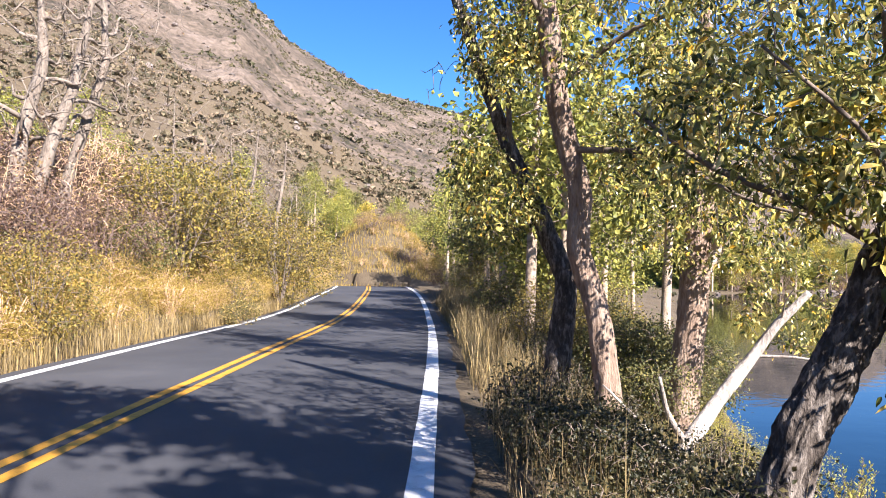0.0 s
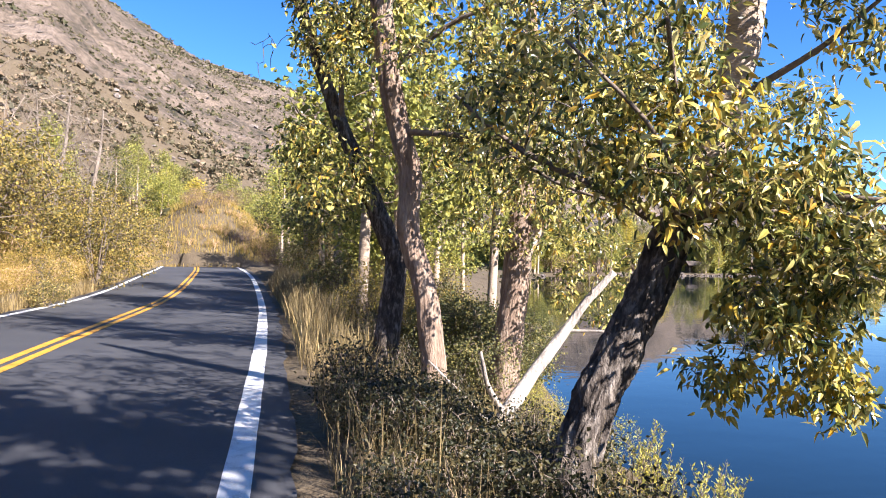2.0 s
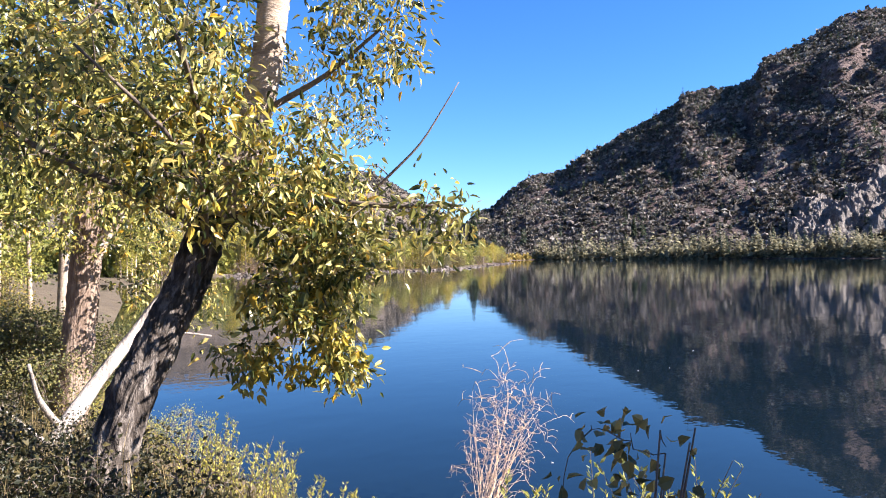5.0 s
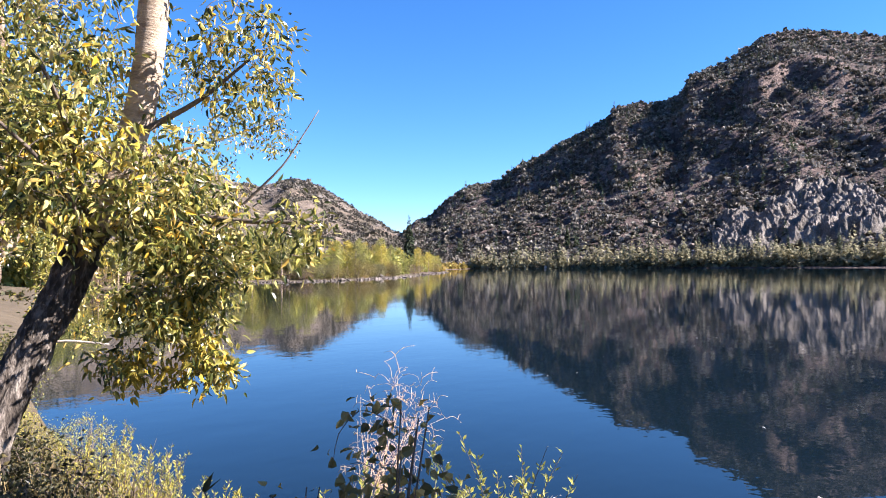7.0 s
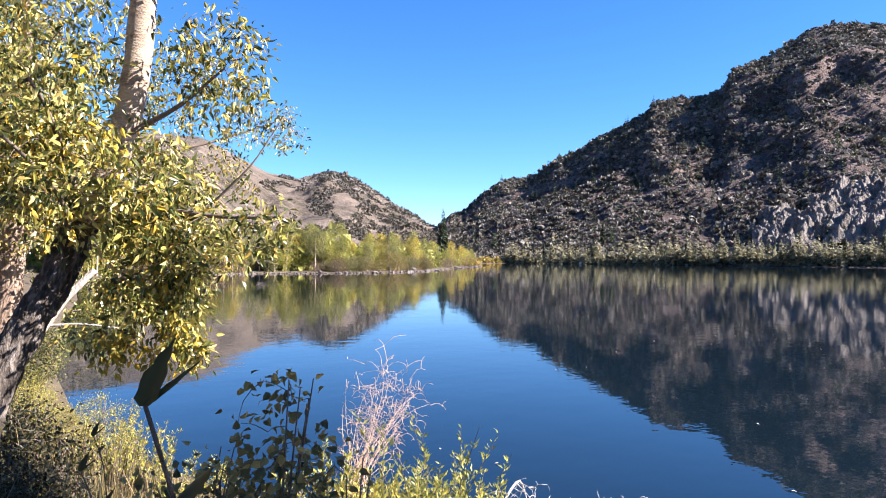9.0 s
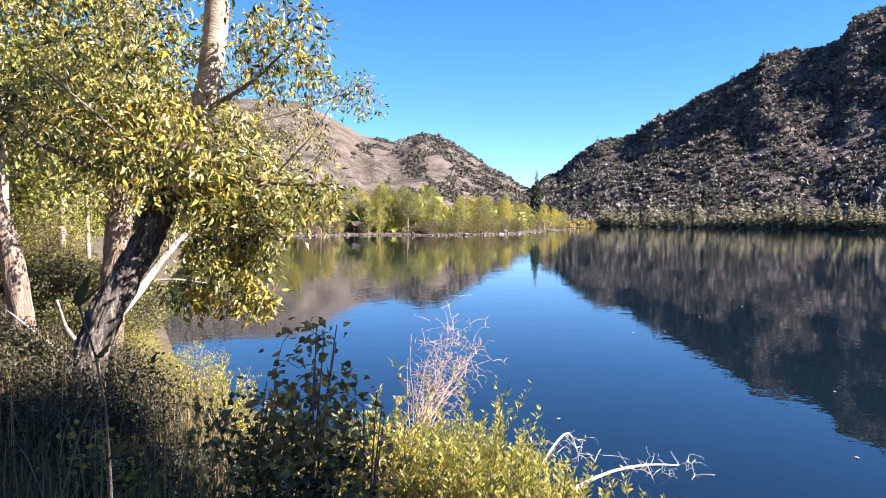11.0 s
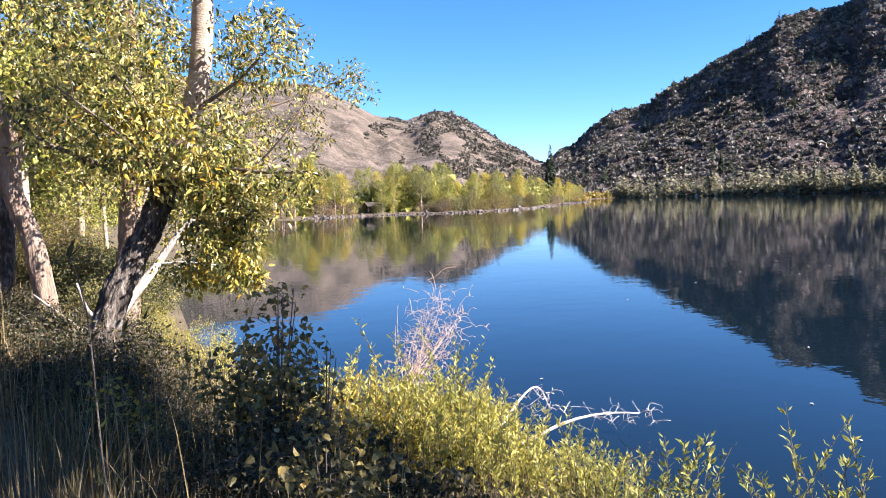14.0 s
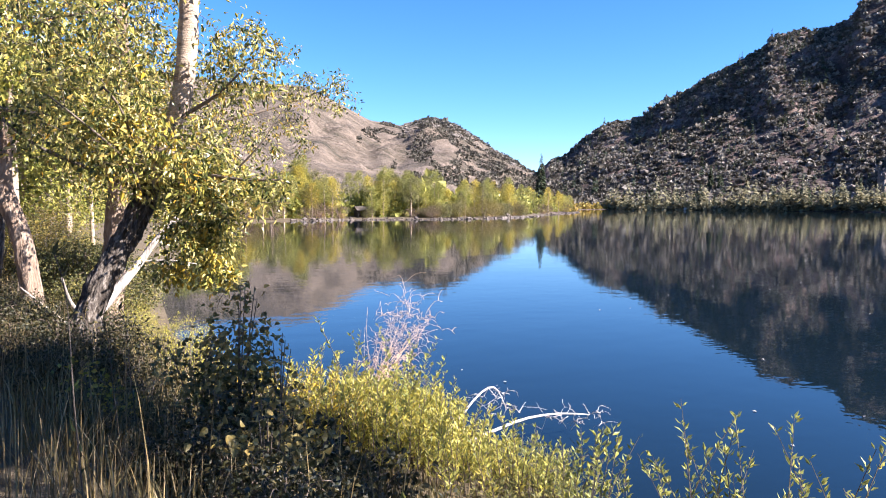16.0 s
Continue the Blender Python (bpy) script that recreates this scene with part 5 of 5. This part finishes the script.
keep = (x_ < road_right(y_) - ROAD_WIDE - 9) | (y_ > 90)
scatter("slope_brush", az[keep], r[keep], ((mt.gamma(3, 0.18, n) + 0.25) * (0.7 + r / 300))[keep], 0.8, M_SLOPEBRUSH, "olive and tan brush covering the near slope", "scrub", 101, tufts=24)
n = 1500
az = mt.uniform(-48, 22, n)
r = 100 + mt.uniform(0, 1, n) * np.interp(az, [-48, 0, 22], [600, 800, 1300])
scatter("slope_outcrops", az, r, (mt.gamma(2.0, 0.5, n) + 0.3) * (0.2 + r / 700), 0.5, M_ROCK, "pale rocks among the sagebrush", "rocks", 96, tufts=0)
n = 24000
az = mt.uniform(31, 46, n)
r = mt.uniform(380, 1950, n)
keep = fbm(az / 1.4, r / 160, 3, 79) > np.interp(az, [31, 35, 38, 46], [0.7, 0.25, -0.3, -0.5])
scatter("hill_scrub", az[keep], r[keep], ((mt.gamma(3, 0.6, n) + 1.0) * (0.25 + r / 1700))[keep], 0.9, M_SCRUB, "dark woods on the far hill", "scrub", 97, tufts=5)


def rock_patch(name, label, az0, az1, r0, r1, lift, rough, material, seed, steps=70):
    """A rugged patch of bare rock that stands out of the slope."""
    a, r = np.meshgrid(np.radians(np.linspace(az0, az1, steps)), np.linspace(r0, r1, steps), indexing="ij")
    x, y = np.sin(a) * r, np.cos(a) * r
    u, w = np.meshgrid(np.linspace(-1, 1, steps), np.linspace(-1, 1, steps), indexing="ij")
    edge = np.clip(1.1 - np.hypot(u, w) + 0.35 * fbm(x / 18, y / 18, 3, seed), 0, 1)
    ridged = 1 - np.abs(fbm(x / 14, y / 14, 4, seed + 5))
    z = height(x, y) - 2.0 + (edge > 0) * (lift * np.minimum(edge * 3, 1) * (0.6 + 0.4 * ridged) + rough * (0.5 - np.abs(fbm(x / 9, y / 9, 5, seed + 9)) * 1.5 + 0.5 * np.round(fbm(x / 5, y / 5, 3, seed + 13) * 4) / 4) * np.minimum(edge * 3, 1) + 1.0)
    v = np.stack([x, y, z], -1).reshape(-1, 3)
    i, j = np.meshgrid(np.arange(steps - 1), np.arange(steps - 1), indexing="ij")
    k = (i * steps + j).ravel()
    t = thing(name, label, "rock")
    part("rock_face", v, np.stack([k, k + 1, k + steps + 1, k + steps], 1), material, t)


M_SCREE = surface("dark_red_scree", [(0.033, 0.0231, 0.0198), (0.0594, 0.0396, 0.0343), (0.0858, 0.0594, 0.0528)], 0.05, 0.95, 0.5, 0.8)
for a0, a1, r0, r1, sd in ((69.4, 74.2, 486, 560, 401), (73.0, 77.6, 492, 592, 411), (76.6, 81.0, 486, 575, 421)):
    rock_patch("rock_outcrop", "pale grey granite outcrop above the far shore", a0, a1, r0, r1, 10, 4.5, M_GRANITE, sd, 80)
rock_patch("scree_fan", "dark reddish fan of scree", 63.0, 67.4, 500, 640, 2.6, 0.3, M_SCREE, 402)


# ---- on the far shores ----
def box(x0, x1, y0, y1, z0, z1):
    v = [(x, y, z) for x in (x0, x1) for y in (y0, y1) for z in (z0, z1)]
    return v, [[0, 1, 3, 2], [4, 6, 7, 5], [0, 4, 5, 1], [2, 3, 7, 6], [0, 2, 6, 4], [1, 5, 7, 3]]


def shelter(x, y, turn):
    t = thing("picnic_shelter", "small weathered wooden shelter with a low gabled roof on the shore", "shelter", at=(x, y, ground_z(x, y)))
    t.rotation_euler = (0, 0, radians(turn))
    for i, px in enumerate((-2.2, 0.0, 2.2)):
        for py in (-1.4, 1.4):
            v, f = box(px - 0.1, px + 0.1, py - 0.1, py + 0.1, -0.4, 2.0)
            part("post", v, f, M_OLDWOOD, t)
    v, f = box(-2.3, 2.3, 1.3, 1.42, 0.0, 1.9)
    part("back_wall", v, f, M_OLDWOOD, t)
    for s in (-1, 1):
        v = [(-2.8, s * 2.0, 1.9), (2.8, s * 2.0, 1.9), (2.8, 0, 3.0), (-2.8, 0, 3.0), (-2.8, s * 2.0, 2.0), (2.8, s * 2.0, 2.0), (2.8, 0, 3.1), (-2.8, 0, 3.1)]
        part("roof_panel", v, [[0, 1, 2, 3], [4, 7, 6, 5], [0, 4, 5, 1], [1, 5, 6, 2], [2, 6, 7, 3], [3, 7, 4, 0]], M_OLDWOOD, t)
    return t


shelter(80.5, 126.5, -10).scale = (0.75, 0.75, 0.75)
hut = thing("cabin", "tiny white cabin among the trees of the far shore", "cabin", at=(425 * math.sin(radians(56.9)) * 1.16, 425 * math.cos(radians(56.9)) * 1.16, -1.2))
v, f = box(-0.8, 0.8, -0.6, 0.6, -0.5, 0.9)
part("wall", v, f, M_WHITE, hut)
v = [(-1.0, -0.8, 0.9), (1.0, -0.8, 0.9), (1.0, 0.8, 0.9), (-1.0, 0.8, 0.9), (-1.0, 0, 1.4), (1.0, 0, 1.4)]
part("roof", v, [[0, 1, 5, 4], [2, 3, 4, 5], [0, 4, 3], [1, 2, 5], [0, 3, 2, 1]], M_ROCK, hut)

# stones along the near side of the far shore
st = np.random.default_rng(98)
n = 900
s = st.uniform(0, 1, n) * 4.999 + 12
i = s.astype(int)
p = LAKE[i] * (1 - s + i)[:, None] + LAKE[i + 1] * (s - i)[:, None] + st.normal(size=(n, 2)) * 1.0
scatter("shore_stones", np.degrees(np.arctan2(p[:, 0], p[:, 1])), np.hypot(p[:, 0], p[:, 1]), st.gamma(2, 0.07, n) + 0.06, 0.6, M_ROCK, "pale stones along the far shoreline", "stones", 99, tufts=0)
n = 620
az = mt.uniform(51, 90, n)
r = np.interp(az, [50, 53, 60, 75, 90, 100], [520, 500, 490, 450, 440, 448]) + np.abs(mt.normal(size=n)) * 10
az2 = mt.uniform(51, 96, 560)
r2 = np.interp(az2, [50, 53, 60, 75, 90, 100], [516, 497, 486, 447, 437, 445]) + np.abs(mt.normal(size=560)) * 7
spires("young_shore_conifers", az2, r2, mt.gamma(7, 1.35, 560) + 3.5, M_SHOREWOOD, "pale grey-green young conifers along the far shore", 105)
az2 = mt.uniform(52, 97, 2600)
r2 = np.interp(az2, [46, 55, 75, 97], [555, 505, 452, 452]) + mt.uniform(0, 1, 2600) ** 1.5 * 45
scatter("shore_talus", az2, r2, mt.gamma(2.0, 0.5, 2600) + 0.3, 0.6, M_GRANITE, "pale talus and stones at the foot of the slope", "rocks", 106, tufts=0)
scatter("far_shore_woods", az, r, mt.gamma(4, 0.45, n) + 0.8, 1.7, M_SHOREWOOD, "grey-green trees along the far shore", "trees", 100, tufts=14)
fl = np.random.default_rng(111)
n = 26
px, py = fl.uniform(7.5, 34, n), fl.uniform(-3, 14, n)
an = fl.uniform(0, 6.283, n)
v, f = leaf_mesh(np.stack([px, py, np.full(n, WATER + 0.012)], 1), np.stack([np.cos(an), np.sin(an), np.zeros(n)], 1), np.tile([0, 0, 1.0], (n, 1)), fl.uniform(0.06, 0.1, n), fl.uniform(0.02, 0.035, n))
tagged(part("floating_leaves", v, f, M_WHITETWIG, None, "pale dry leaves floating on the lake", kind="stuff"), category="leaves")
n = 800
s = mt.uniform(0, 1, n) ** 1.3 * 6.99 + 11
i = s.astype(int)
p = LAKE[i] * (1 - s + i)[:, None] + LAKE[i + 1] * (s - i)[:, None]
t_ = unit(LAKE[i + 1] - LAKE[i])
p = p + np.stack([-t_[:, 1], t_[:, 0]], 1) * (6 + np.abs(mt.normal(size=n)) * 10)[:, None]
scatter("wood_understory", np.degrees(np.arctan2(p[:, 0], p[:, 1])), np.hypot(p[:, 0], p[:, 1]), mt.gamma(4, 0.36, n) + 0.5, 1.9, M_ASPEN_GRN, "bushy growth and young aspens beneath the wood of the shore", "bushes", 102, tufts=56)
n = 700
s = 17.0 + mt.uniform(0, 1, n) * 1.99
i = s.astype(int)
p = LAKE[i] * (1 - s + i)[:, None] + LAKE[i + 1] * (s - i)[:, None]
t_ = unit(LAKE[i + 1] - LAKE[i])
p = p + np.stack([-t_[:, 1], t_[:, 0]], 1) * (1.5 + np.abs(mt.normal(size=n)) * 16)[:, None]
scatter("shore_shrubs", np.degrees(np.arctan2(p[:, 0], p[:, 1])), np.hypot(p[:, 0], p[:, 1]), mt.gamma(4, 0.32, n) + 0.5, 1.1, M_AMBER, "golden shrubs where the shore wood ends", "bushes", 103, tufts=24)
n = 1500
az = mt.uniform(34.5, 45.5, n)
r = mt.uniform(1000, 1950, n)
scatter("hill_crags", az, r, mt.gamma(2.5, 0.8, n) + 0.8, 0.5, M_GRANITE, "pale crags on the far hill", "rocks", 104, tufts=0)
